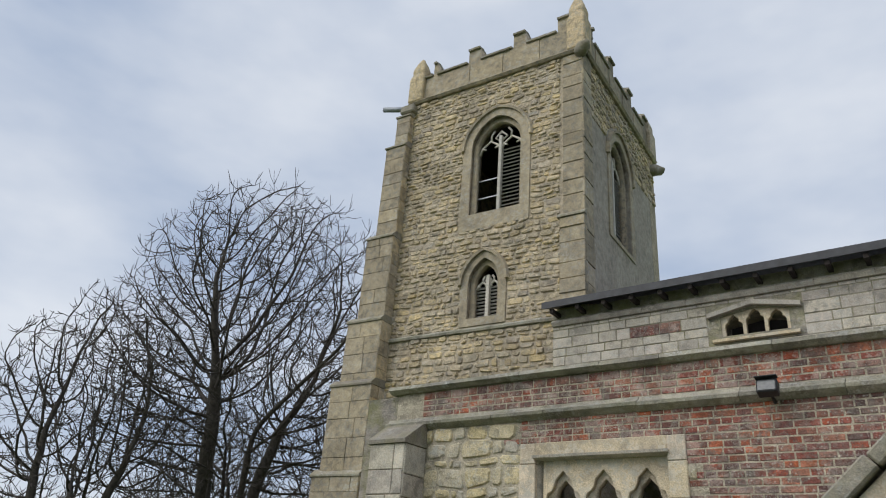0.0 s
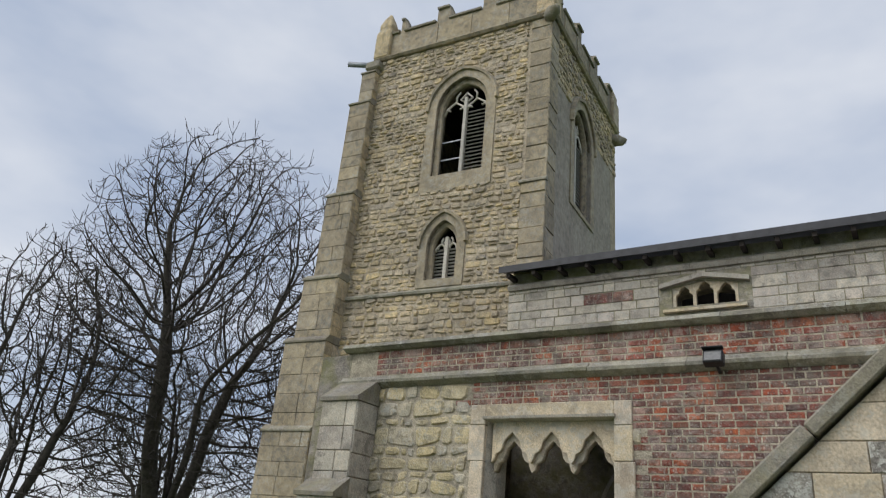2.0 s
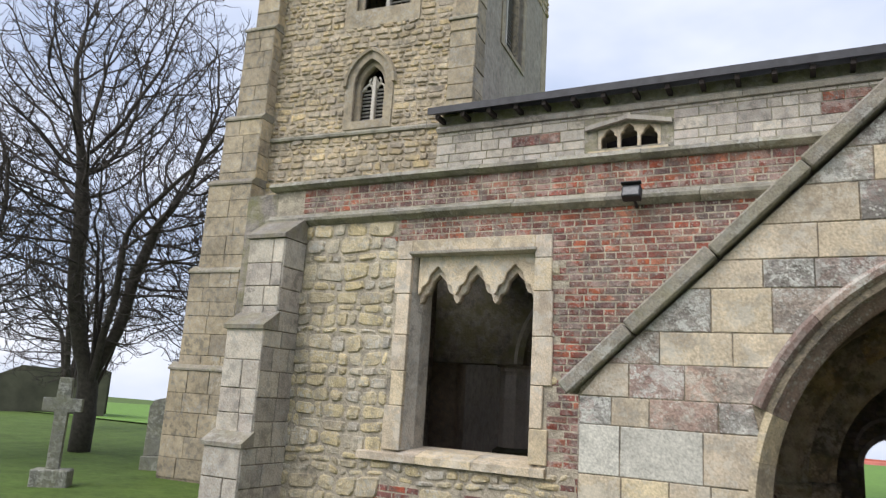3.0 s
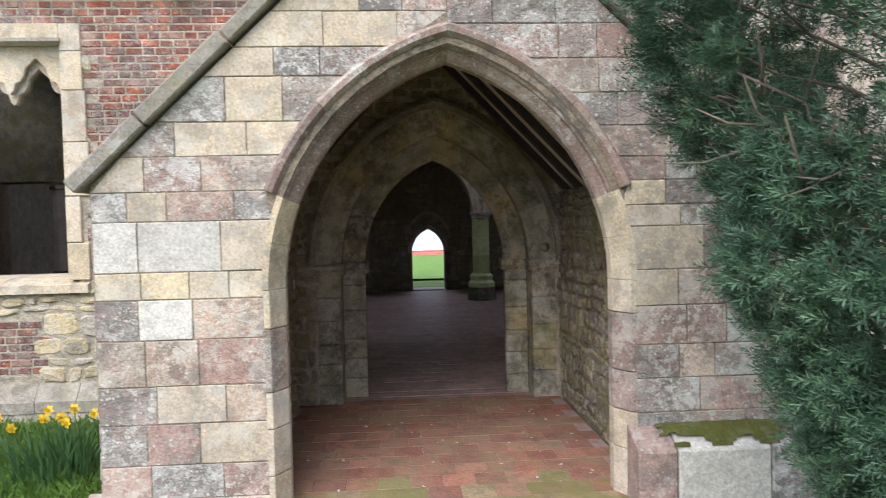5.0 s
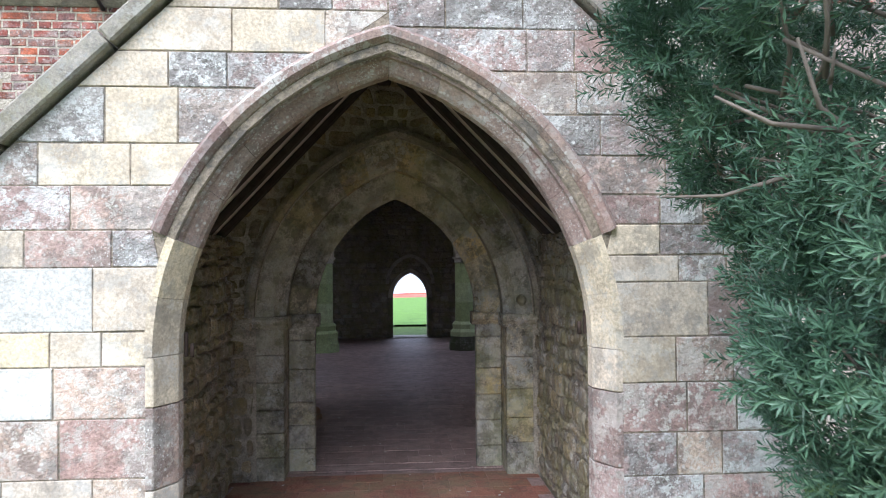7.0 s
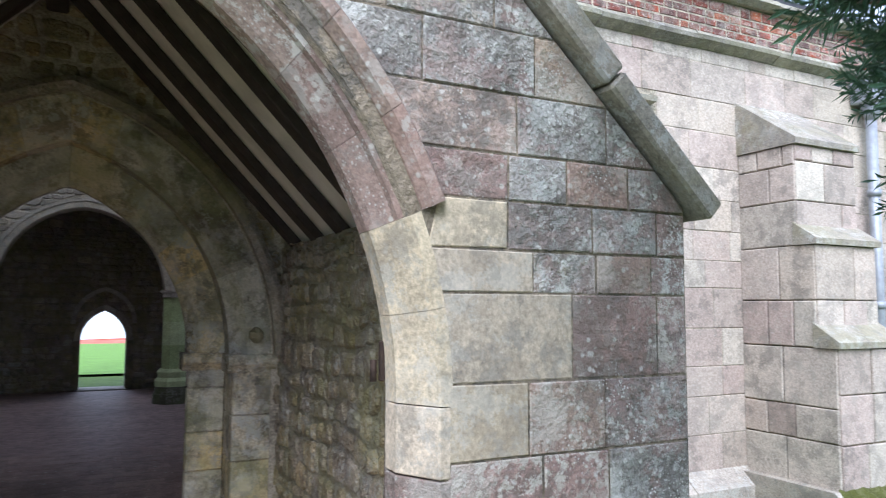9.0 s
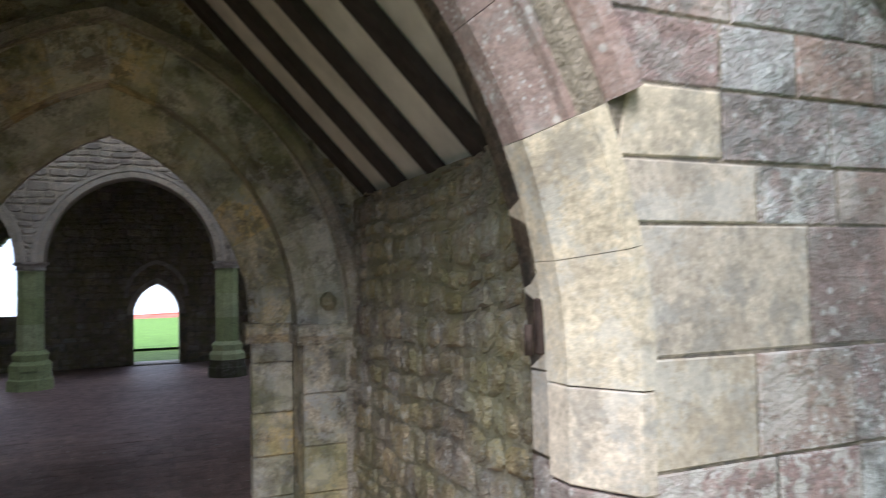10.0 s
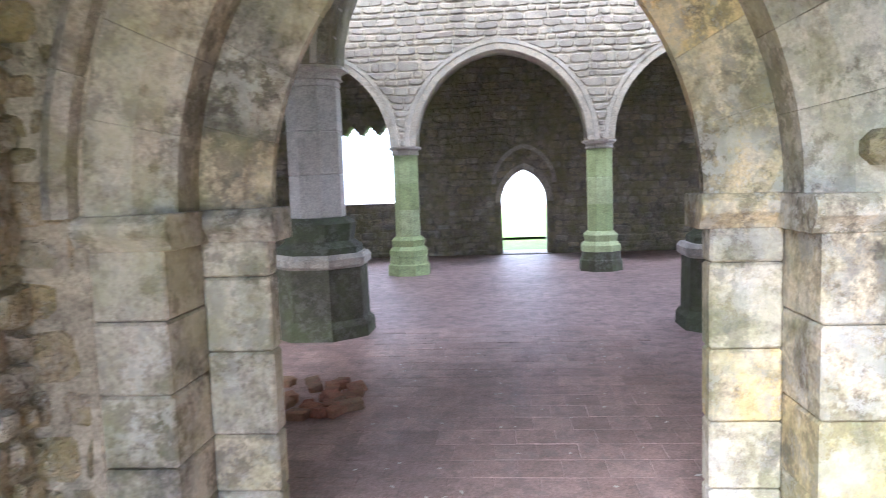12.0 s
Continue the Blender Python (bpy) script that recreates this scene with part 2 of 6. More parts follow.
M_JAMB = weathered("door_jamb_stone", [(0.55, 0.48, 0.35), (0.48, 0.44, 0.34), (0.58, 0.44, 0.22), (0.55, 0.51, 0.43), (0.44, 0.40, 0.33), (0.50, 0.46, 0.38)], lichen=0.5, dark=0.6, stain=0.8, moss=0.5, moss_col=(0.25, 0.26, 0.11), bump=0.5, wash=[(7.0, (0.10, 0.095, 0.075), 0.6), (19.0, (0.58, 0.55, 0.47), 0.4)])
M_PIER = weathered("arcade_stone", [(0.55, 0.52, 0.46), (0.60, 0.55, 0.47), (0.50, 0.48, 0.44)], lichen=0.3, dark=0.2, bump=0.3, vary=0.2)
M_PIERGREEN = weathered("green_algae_stone", [(0.36, 0.44, 0.20), (0.44, 0.50, 0.28)], dark=0.25, bump=0.3, vary=0.25)
M_DARKSTONE = weathered("blackened_stone", [(0.07, 0.07, 0.055), (0.11, 0.10, 0.07)], moss=0.5, moss_col=(0.08, 0.11, 0.04), lichen=0.2, bump=0.5)
M_RENDER = weathered("grey_lime_render", [(0.35, 0.31, 0.25)], dark=0.35, lichen=0.2, bump=0.25, vary=0.3)
M_STRING = weathered("dark_weathered_string", [(0.30, 0.28, 0.24), (0.36, 0.33, 0.27), (0.26, 0.24, 0.20)], lichen=0.5, dark=0.7, stain=0.5, moss=0.3, moss_col=(0.2, 0.2, 0.08), bump=0.6)
M_COPE = weathered("mossy_coping_stone", [(0.27, 0.24, 0.20), (0.32, 0.29, 0.235)], lichen=0.5, dark=0.6, moss=0.4, moss_col=(0.17, 0.16, 0.05), bump=0.6)
M_MOSS = weathered("green_moss", [(0.17, 0.18, 0.03), (0.10, 0.11, 0.025)], lichen=0.25, lichen_col=(0.4, 0.38, 0.25), bump=1.0, grain=120)
M_PAVER = weathered("red_floor_paver", [(0.36, 0.15, 0.105), (0.31, 0.145, 0.11), (0.40, 0.19, 0.13), (0.33, 0.19, 0.14)], dark=0.5, moss=0.6, moss_col=(0.27, 0.24, 0.14), bump=0.35, vary=0.3)
M_FLOOR = weathered("dusty_brick_floor", [(0.40, 0.28, 0.255)], rough=0.6, dark=0.4, lichen=0.35, lichen_col=(0.32, 0.27, 0.24), bump=0.4, vary=0.4)
M_DIRT = weathered("trodden_path", [(0.28, 0.25, 0.18)], moss=0.7, moss_col=(0.13, 0.15, 0.04), dark=0.3, bump=0.8)
M_ROOF = plain("dark_lead_roof", (0.035, 0.035, 0.04), 0.6, 0.0, 0.4, 6.0)
M_TIMBER = plain("dark_roof_timber", (0.035, 0.026, 0.022), 0.85, 0.0, 0.4, 14.0, 0.4)
M_PLASTER = plain("pale_roof_boards", (0.64, 0.61, 0.55), 0.9, 0.0, 0.2, 4.0)
M_LEAD = plain("grey_lead_pipe", (0.30, 0.32, 0.35), 0.5, 0.3, 0.2, 12.0)
M_IRON = plain("rusty_iron", (0.06, 0.04, 0.03), 0.8, 0.5, 0.4, 60.0, 0.4)
M_DARKGLASS = plain("dark_lamp_glass", (0.06, 0.065, 0.07), 0.2)
M_BLACK = plain("black_metal", (0.025, 0.025, 0.028), 0.5, 0.4, 0.2)
M_LOUVRE = plain("weathered_louvre_slate", (0.24, 0.23, 0.21), 0.8, 0.0, 0.25, 18.0)
M_BARK = plain("dark_bark", (0.055, 0.048, 0.038), 0.95, 0.0, 0.4, 9.0, 0.8)
M_TWIG = plain("brown_twigs", (0.05, 0.041, 0.034), 0.9, 0.0, 0.3, 3.0)
M_YEWBARK = plain("grey_yew_wood", (0.17, 0.14, 0.11), 0.9, 0.0, 0.35, 20.0, 0.5)
M_NEEDLE = leafy("yew_needles", [(0.032, 0.066, 0.042), (0.06, 0.12, 0.072), (0.10, 0.19, 0.11), (0.19, 0.30, 0.17)], 0.38, 0.15)
M_GRASSBLADE = leafy("grass_blades", [(0.06, 0.12, 0.018), (0.10, 0.19, 0.03), (0.15, 0.25, 0.05)], 0.6, 0.3)
M_DAFLEAF = leafy("daffodil_leaves", [(0.05, 0.12, 0.04), (0.09, 0.17, 0.06)], 0.5, 0.3)
M_PETAL = leafy("yellow_petals", [(0.75, 0.50, 0.02), (0.85, 0.62, 0.03)], 0.6, 0.3)
M_GROUND = weathered("lawn_ground", [(0.085, 0.14, 0.028)], moss=0.3, moss_col=(0.12, 0.15, 0.04), bump=0.6, vary=0.5, grain=40)
M_FIELD = weathered("bright_green_field", [(0.14, 0.26, 0.045)], bump=0.3, vary=0.35, grain=12)
M_PLOUGH = plain("red_roof_and_earth", (0.42, 0.13, 0.09), 0.9, 0.0, 0.3, 0.4)
M_HEDGE = plain("far_hedge", (0.075, 0.075, 0.05), 0.95, 0.0, 0.4, 0.8)
M_GRAVE = weathered("gravestone", [(0.20, 0.20, 0.17)], lichen=0.4, moss=0.3, bump=0.4)


# ---- building helpers ----
ID = Matrix.Identity(4)


def mesh_ob(name, verts, faces, mat, parent=None, label="", smooth=False, m=None):
    me = bpy.data.meshes.new(name)
    me.from_pydata([tuple(v) for v in verts], [], faces)
    if m is not None:
        me.transform(m)
    me.materials.append(mat)
    if smooth:
        me.polygons.foreach_set("use_smooth", [True] * len(me.polygons))
    me.update()
    ob = new(name, me)
    if parent is not None:
        ob.parent = parent
    if label:
        ob["label"] = label
    return ob


def part(name, bm, mat, parent=None, label="", smooth=False, m=None):
    me = bpy.data.meshes.new(name)
    bmesh.ops.recalc_face_normals(bm, faces=bm.faces[:])
    bm.to_mesh(me)
    bm.free()
    if m is not None:
        me.transform(m)
    me.materials.append(mat)
    if smooth:
        me.polygons.foreach_set("use_smooth", [True] * len(me.polygons))
    ob = new(name, me)
    if parent is not None:
        ob.parent = parent
    if label:
        ob["label"] = label
    return ob


def empty(name, label, category, group="", kind="", at=(0, 0, 0)):
    e = new(name)
    e.empty_display_size = 0.2
    e.location = at
    return tagged(e, label, category, group, kind)


def add_box(bm, x0, x1, y0, y1, z0, z1, bevel=0.0):
    r = bmesh.ops.create_cube(bm, size=1.0)
    for v in r["verts"]:
        v.co = Vector((x0 + (v.co.x + 0.5) * (x1 - x0), y0 + (v.co.y + 0.5) * (y1 - y0), z0 + (v.co.z + 0.5) * (z1 - z0)))
    if bevel:
        es = list({e for v in r["verts"] for e in v.link_edges})
        bmesh.ops.bevel(bm, geom=es, offset=bevel, segments=1, affect='EDGES')


def box(name, x0, x1, y0, y1, z0, z1, mat, parent=None, bevel=0.012, label="", m=None):
    bm = bmesh.new()
    add_box(bm, x0, x1, y0, y1, z0, z1, bevel)
    return part(name, bm, mat, parent, label, m=m)


def prism(name, outline, y0, y1, mat, parent=None, label="", m=None, axis="y", bevel=0.0):
    """A polygon in x and z drawn out along y (or, with axis x, in y and z along x)."""
    bm = bmesh.new()
    lo, hi = [], []
    for a, b in outline:
        lo.append(bm.verts.new((a, y0, b) if axis == "y" else (y0, a, b)))
        hi.append(bm.verts.new((a, y1, b) if axis == "y" else (y1, a, b)))
    bm.faces.new(lo)
    bm.faces.new(hi[::-1])
    k = len(lo)
    for i in range(k):
        bm.faces.new((lo[i], hi[i], hi[(i + 1) % k], lo[(i + 1) % k]))
    if bevel:
        bmesh.ops.bevel(bm, geom=bm.edges[:], offset=bevel, segments=1, affect='EDGES')
    return part(name, bm, mat, parent, label, m=m)


def plate(name, outer, holes, y0, y1, mat, parent=None, label="", m=None):
    """An upright slab with openings that go through it; outlines in x and z."""
    cu = bpy.data.curves.new(name, 'CURVE')
    cu.dimensions = '2D'
    cu.fill_mode = 'BOTH'
    cu.extrude = abs(y1 - y0) / 2
    for pts in [outer] + list(holes):
        sp = cu.splines.new('POLY')
        sp.points.add(len(pts) - 1)
        for p, (a, b) in zip(sp.points, pts):
            p.co = (a, b, 0, 1)
        sp.use_cyclic_u = True
    tmp = new(name + "_outline", cu)
    me = bpy.data.meshes.new_from_object(tmp.evaluated_get(bpy.context.evaluated_depsgraph_get()))
    bpy.data.objects.remove(tmp)
    bm = bmesh.new()
    bm.from_mesh(me)
    bpy.data.meshes.remove(me)
    bmesh.ops.remove_doubles(bm, verts=bm.verts[:], dist=0.0005)
    mid = (y0 + y1) / 2
    for v in bm.verts:
        v.co = Vector((v.co.x, mid + v.co.z, v.co.y))
    return part(name, bm, mat, parent, label, m=m)


def tube_data(path, radii, sides=6):
    vs, fs = [], []
    n = len(path)
    prev = None
    for i, p in enumerate(path):
        d = (Vector(path[min(i + 1, n - 1)]) - Vector(path[max(i - 1, 0)])).normalized()
        if prev is None:
            prev = d.orthogonal().normalized()
        a = (prev - d * prev.dot(d)).normalized()
        prev = a
        b = d.cross(a)
        for k in range(sides):
            t = 2 * math.pi * k / sides
            vs.append(Vector(p) + (a * math.cos(t) + b * math.sin(t)) * radii[i])
    for i in range(n - 1):
        for k in range(sides):
            k2 = (k + 1) % sides
            fs.append((i * sides + k, i * sides + k2, (i + 1) * sides + k2, (i + 1) * sides + k))
    fs.append(tuple(range(sides))[::-1])
    fs.append(tuple((n - 1) * sides + k for k in range(sides)))
    return vs, fs


def tube(name, path, radii, mat, parent=None, sides=8, label="", smooth=True, m=None):
    if isinstance(radii, (int, float)):
        radii = [radii] * len(path)
    vs, fs = tube_data(path, radii, sides)
    return mesh_ob(name, vs, fs, mat, parent, label, smooth, m)


# pointed arch with two centres: half width w, spring height zs, rise h, offset n outwards
def arch_arc(cx, w, zs, h, n=0.0, k=10):
    r = (w * w + h * h) / (2 * w)
    cl = cx - w + r
    a1 = math.acos(max(-1, min(1, (cx - cl) / (r + n))))
    left = []
    for i in range(k + 1):
        a = math.pi + (a1 - math.pi) * i / k
        left.append((cl + (r + n) * math.cos(a), zs + (r + n) * math.sin(a)))
    right = [(2 * cx - x, z) for x, z in left[:-1]][::-1]
    return left + right


def arch_outline(cx, w, zs, h, z0, n=0.0, k=10):
    a = arch_arc(cx, w, zs, h, n, k)
    return [(a[0][0], z0)] + a + [(a[-1][0], z0)]


def arch_span(cx, w, zs, h, z0, n=0.0):
    r = (w * w + h * h) / (2 * w)

    def span(z):
        if z < z0:
            return None
        if z <= zs:
            return (cx - w - n, cx + w + n)
        q = (r + n) ** 2 - (z - zs) ** 2
        if q <= 0:
            return None
        half = math.sqrt(q) - (r - w)
        return (cx - half, cx + half) if half > 0.01 else None
    return span


def rect_span(x0, x1, z0, z1):
    return lambda z: (x0, x1) if z0 <= z <= z1 else None


def voussoirs(parent, cx, w, zs, h, profile, mat, count, name="voussoir", m=None, k=4, gap=0.013, keep=None):
    """Moulded arch stones: the profile (offset outwards, depth y) swept along a pointed arch, cut into stones, a key stone pair at the apex."""
    total = 2 * count
    kk = k * total
    rows = [arch_arc(cx, w, zs, h, n, kk // 2) for n, _ in profile]
    for c in range(total):
        if keep and not keep(c):
            continue
        i0, i1 = c * k, (c + 1) * k
        vs, fs = [], []
        js = 0.002 * (random.random() - 0.5)
        for i in range(i0, i1 + 1):
            f = gap if i == i0 else (-gap if i == i1 else 0)
            for j, (n, y) in enumerate(profile):
                x, z = rows[j][i]
                i2 = min(max(i + (1 if f > 0 else -1), 0), kk)
                if f:
                    x2, z2 = rows[j][i2]
                    x, z = x + (x2 - x) * gap, z + (z2 - z) * gap
                yy = y + js
                vs.append((x, yy, z))
        p = len(profile)
        for i in range(k):
            for j in range(p):
                j2 = (j + 1) % p
                fs.append((i * p + j, i * p + j2, (i + 1) * p + j2, (i + 1) * p + j))
        fs.append(tuple(range(p))[::-1])
        fs.append(tuple(k * p + j for j in range(p)))
        bm = bmesh.new()
        bv = [bm.verts.new(v) for v in vs]
        for f in fs:
            bm.faces.new([bv[q] for q in f])
        part(name, bm, mat, parent, m=m)


def stone_data(q, proud, ch, rng, back=0.03):
    """A dressed or rough block: corners q (x, z) anticlockwise from low left, its face proud of y = 0 towards -y."""
    cx = sum(p[0] for p in q) / 4
    cz = sum(p[1] for p in q) / 4
    w = max(q[1][0] - q[0][0], 0.02)
    h = max(q[3][1] - q[0][1], 0.02)
    vs = [(x, back, z) for x, z in q]
    pr = proud * (0.45 + 1.0 * rng.random())
    vs += [(x, -pr * 0.35, z) for x, z in q]
    fx, fz = max(0.3, 1 - 2 * ch / w), max(0.3, 1 - 2 * ch / h)
    for x, z in q:
        vs.append((cx + (x - cx) * fx, -pr * (0.85 + 0.3 * rng.random()), cz + (z - cz) * fz))
    fs = []
    for a in (0, 4):
        for i in range(4):
            j = (i + 1) % 4
            fs.append((a + i, a + j, a + 4 + j, a + 4 + i))
    fs.append((8, 9, 10, 11))
    return vs, fs


def rubble_data(q, proud, ch, rng, back=0.03):
    """A rough rubble stone: the block's corners knocked off, its face uneven."""
    ring = []
    for i in range(4):
        p, a, b = q[i], q[i - 1], q[(i + 1) % 4]
        for o in (a, b):
            t = rng.uniform(0.08, 0.30)
            L = max(0.01, math.hypot(o[0] - p[0], o[1] - p[1]))
            t = min(t, rng.uniform(0.03, 0.06) / L)
            ring.append((p[0] + (o[0] - p[0]) * t, p[1] + (o[1] - p[1]) * t))
    cx = sum(p[0] for p in ring) / 8
    cz = sum(p[1] for p in ring) / 8
    half = max(0.02, min(max(p[0] for p in ring) - cx, max(p[1] for p in ring) - cz))
    f = max(0.45, 1 - ch / half)
    pr = proud * rng.uniform(0.3, 1.5)
    vs = [(x, back, z) for x, z in ring] + [(x, 0.004, z) for x, z in ring]
    vs += [(cx + (x - cx) * f, -pr * rng.uniform(0.75, 1.2), cz + (z - cz) * f) for x, z in ring]
    vs.append((cx, -pr * rng.uniform(0.9, 1.35), cz))
    fs = []
    for a in (0, 8):
        fs += [(a + i, a + (i + 1) % 8, a + 8 + (i + 1) % 8, a + 8 + i) for i in range(8)]
    fs += [(16 + i, 16 + (i + 1) % 8, 24) for i in range(8)]
    return vs, fs


def cut(spans, hole):
    if hole is None:
        return spans
    a, b = hole
    out = []
    for s, e in spans:
        if b <= s or a >= e:
            out.append((s, e))
            continue
        if a > s:
            out.append((s, a))
        if b < e:
            out.append((b, e))
    return out


def masonry(parent, base, holes, z0, z1, courses, widths, mat, seed=1, proud=0.012, ch=0.008, joint=0.006,
            wobble=0.004, name="stone", m=None, is_part=None, limit=300, rest_label="", choose=None, back=0.03, warp=0.0, rough=False, levels=None):
    """Courses of stones over a wall face in the plane y = 0 (m sets it in place). base(z) gives the stretch of wall, holes the openings."""
    rng = random.Random(seed)
    m = m or ID
    z = z0
    parts = 0
    rest = {}
    minw = widths[0] * 0.45
    while z < z1 - 0.02:
        h = rng.uniform(*courses)
        if levels:
            h = min([q for q in levels if q > z + 0.02] + [z1]) - z
        elif z + h > z1 - courses[0] * 0.5:
            h = z1 - z
        zz = (z + 0.003, z + h / 2, z + h - 0.003)
        tri = []
        for q in zz:
            b = base(q)
            sp = [b] if b and b[1] - b[0] > 0.02 else []
            for hole in holes:
                sp = cut(sp, hole(q))
            tri.append([s for s in sp if s[1] - s[0] > 0.03])
        lo, mid, hi = tri
        if len(lo) != len(mid):
            lo = mid
        if len(hi) != len(mid):
            hi = mid
        for (l0, l1), (m0, m1), (h0, h1) in zip(lo, mid, hi):
            xs = [m0]
            while xs[-1] < m1 - 1e-6:
                nx = xs[-1] + rng.uniform(*widths) * min(1.3, h / courses[1]) ** 0.5
                if nx > m1 - minw:
                    nx = m1
                xs.append(nx)
            for i in range(len(xs) - 1):
                a, b = xs[i], xs[i + 1]
                first, last = i == 0, i == len(xs) - 2
                qa, qb = (l0 if first else a), (l1 if last else b)
                ta, tb = (h0 if first else a), (h1 if last else b)
                j = joint
                w = wobble
                q = [(qa + j + rng.uniform(0, w), z + j + rng.uniform(0, w)), (qb - j - rng.uniform(0, w), z + j + rng.uniform(0, w)),
                     (tb - j - rng.uniform(0, w), z + h - j - rng.uniform(0, w)), (ta + j + rng.uniform(0, w), z + h - j - rng.uniform(0, w))]
                if q[1][0] - q[0][0] < 0.015 or q[2][0] - q[3][0] < 0.0:
                    if q[1][0] - q[0][0] < 0.015 and q[2][0] - q[3][0] < 0.015:
                        continue
                    if q[2][0] < q[3][0]:
                        c = (q[2][0] + q[3][0]) / 2
                        q[2], q[3] = (c + 0.002, q[2][1]), (c - 0.002, q[3][1])
                    if q[1][0] < q[0][0]:
                        c = (q[0][0] + q[1][0]) / 2
                        q[1], q[0] = (c + 0.002, q[1][1]), (c - 0.002, q[0][1])
                if warp:
                    q = [(u + warp * noise.noise(Vector((u * 2.3, v * 2.3, seed))), v + warp * (noise.noise(Vector((u * 1.9, v * 2.6, seed + 40.0))) + 0.5 * noise.noise(Vector((u * 5, v * 5, seed + 9.0))))) for u, v in q]
                vs, fs = (rubble_data if rough else stone_data)(q, proud, ch, rng, back)
                cxy = ((a + b) / 2, z + h / 2)
                mt = choose(*cxy, rng) if choose else mat
                if mt is None:
                    continue
                if is_part and parts < limit and is_part(*cxy):
                    mesh_ob(name, vs, fs, mt, parent, m=m)
                    parts += 1
                else:
                    R = rest.setdefault(mt.name, (mt, [], []))
                    o = len(R[1])
                    R[1].extend(vs)
                    R[2].extend(tuple(o + k for k in f) for f in fs)
        z += h
    for mt, vs, fs in rest.values():
        ob = mesh_ob(name + "work", vs, fs, mt, parent, rest_label, m=m)
        ob["kind"] = "stuff"


def wall_at(x, y, turn=0.0):
    """Sets a wall face drawn in the plane y = 0 (facing -y) at (x, y), turned about z by degrees."""
    return pose(x, y, 0, 0, 0, turn)


# ---- ground and distance ----
def make_ground():
    bm = bmesh.new()
    bmesh.ops.create_grid(bm, x_segments=120, y_segments=120, size=1.0)
    for v in bm.verts:
        x, y = v.co.x, v.co.y
        fx = math.copysign(abs(x) ** 3, x) * 900 + x * 12
        fy = math.copysign(abs(y) ** 3, y) * 900 + y * 12
        d = math.hypot(fx, fy)
        z = -0.035 + 0.03 * noise.noise(Vector((fx * 0.4, fy * 0.4, 0)))
        if fy > 24:
            z -= (fy - 24) * 0.0405
        v.co = Vector((fx, fy, z - 0.02))
    g = part("ground", bm, M_GROUND, smooth=True)
    tagged(g, "mown green churchyard grass round the church", "ground", kind="structure")
    fld = mesh_ob("field", [(-70, 24, 0.0), (90, 24, 0.0), (160, 150, -5.02), (-140, 150, -5.02)], [(0, 1, 2, 3)], M_FIELD)
    tagged(fld, "bright green open field beyond the churchyard", "field", kind="structure")
    pth = []
    n = 26
    for i in range(n + 1):
        y = -6 + 11.7 * i / n
        pth.append((0.15 - 0.1 * noise.noise(Vector((y, 3, 0))), y, -0.018))
        pth.append((2.45 + 0.1 * noise.noise(Vector((y, 9, 0))), y, -0.018))
    path_ob = mesh_ob("path", pth, [(2 * i, 2 * i + 1, 2 * i + 3, 2 * i + 2) for i in range(n)], M_DIRT)
    tagged(path_ob, "trodden mossy earth path to the porch", "path", kind="structure")


make_ground()

# ---- outlines of the openings ----
DOOR = dict(cx=1.365, w=0.74, zs=1.42, h=1.07)
PORCH = dict(cx=1.30, w=1.075, zs=1.43, h=1.44)
WX0, WX1, WZ0 = -3.78, -2.285, 1.36     # first aisle window
WALL_Y = 8.05


def head_scallop(x0, x1, zb, zt, lights):
    """The cusped lower edge of broken tracery, from right to left."""
    pts = []
    w = (x1 - x0) / lights
    for i in range(lights - 1, -1, -1):
        a, b = x0 + i * w, x0 + (i + 1) * w
        c = (a + b) / 2
        for u, v in ((0.0, 0.0), (0.06, 0.10), (0.10, 0.30), (0.2, 0.36), (0.26, 0.5), (0.30, 0.72), (0.42, 0.88), (0.5, 1.0)):
            pts.append((b - u * w, zb + v * (zt - zb)))
        for u, v in ((0.42, 0.88), (0.30, 0.72), (0.26, 0.5), (0.2, 0.36), (0.10, 0.30), (0.06, 0.10)):
            pts.append((a + u * w, zb + v * (zt - zb)))
    pts.append((x0, zb))
    return pts


# ---- the aisle's south wall, with its door and windows ----
wall_aisle = empty("wall_aisle", "long church aisle wall of patched rubble stone and red brick", "wall", kind="structure")
EW = [(9.3, 11.7), (3.62, 5.72), (15.0, 17.4)]
aisle_holes = [arch_outline(DOOR["cx"], DOOR["w"] + 0.02, DOOR["zs"], DOOR["h"] + 0.02, -0.2),
               [(WX0 - 0.12, WZ0 - 0.05), (WX1 + 0.12, WZ0 - 0.05), (WX1 + 0.12, 3.72), (WX0 - 0.12, 3.72)]]
for a, b in EW:
    aisle_holes.append([(a, 1.32), (b, 1.32), (b, 3.5), (a, 3.5)])
left_out = arch_outline(DOOR["cx"], DOOR["w"], DOOR["zs"], DOOR["h"], -0.3, 0.48)
outer = [(-6.05, -0.3)] + left_out + [(19.0, -0.3), (19.0, 4.62), (-6.05, 4.62)]
plate("wall_core", outer, aisle_holes[1:], WALL_Y, WALL_Y + 0.8, M_RUBMORT, wall_aisle)


def in_brick(x, z):
    if z > 4.2:
        return x > -5.55 and x < 19
    if x > 1.0:
        return False
    if z > 3.86:
        return x > -4.1 + 0.12 * math.sin(z * 40)
    if z > 0.95:
        return x > -2.02 + 0.07 * math.sin(z * 31) + (0.2 if z < 1.3 else 0)
    return (z > 0.42 and -4.2 < x < -2.5) and not (x > -3.6 and z > 0.82 and x < -3.0)


frame_hole = rect_span(-4.05, -2.08, 1.16, 3.86)


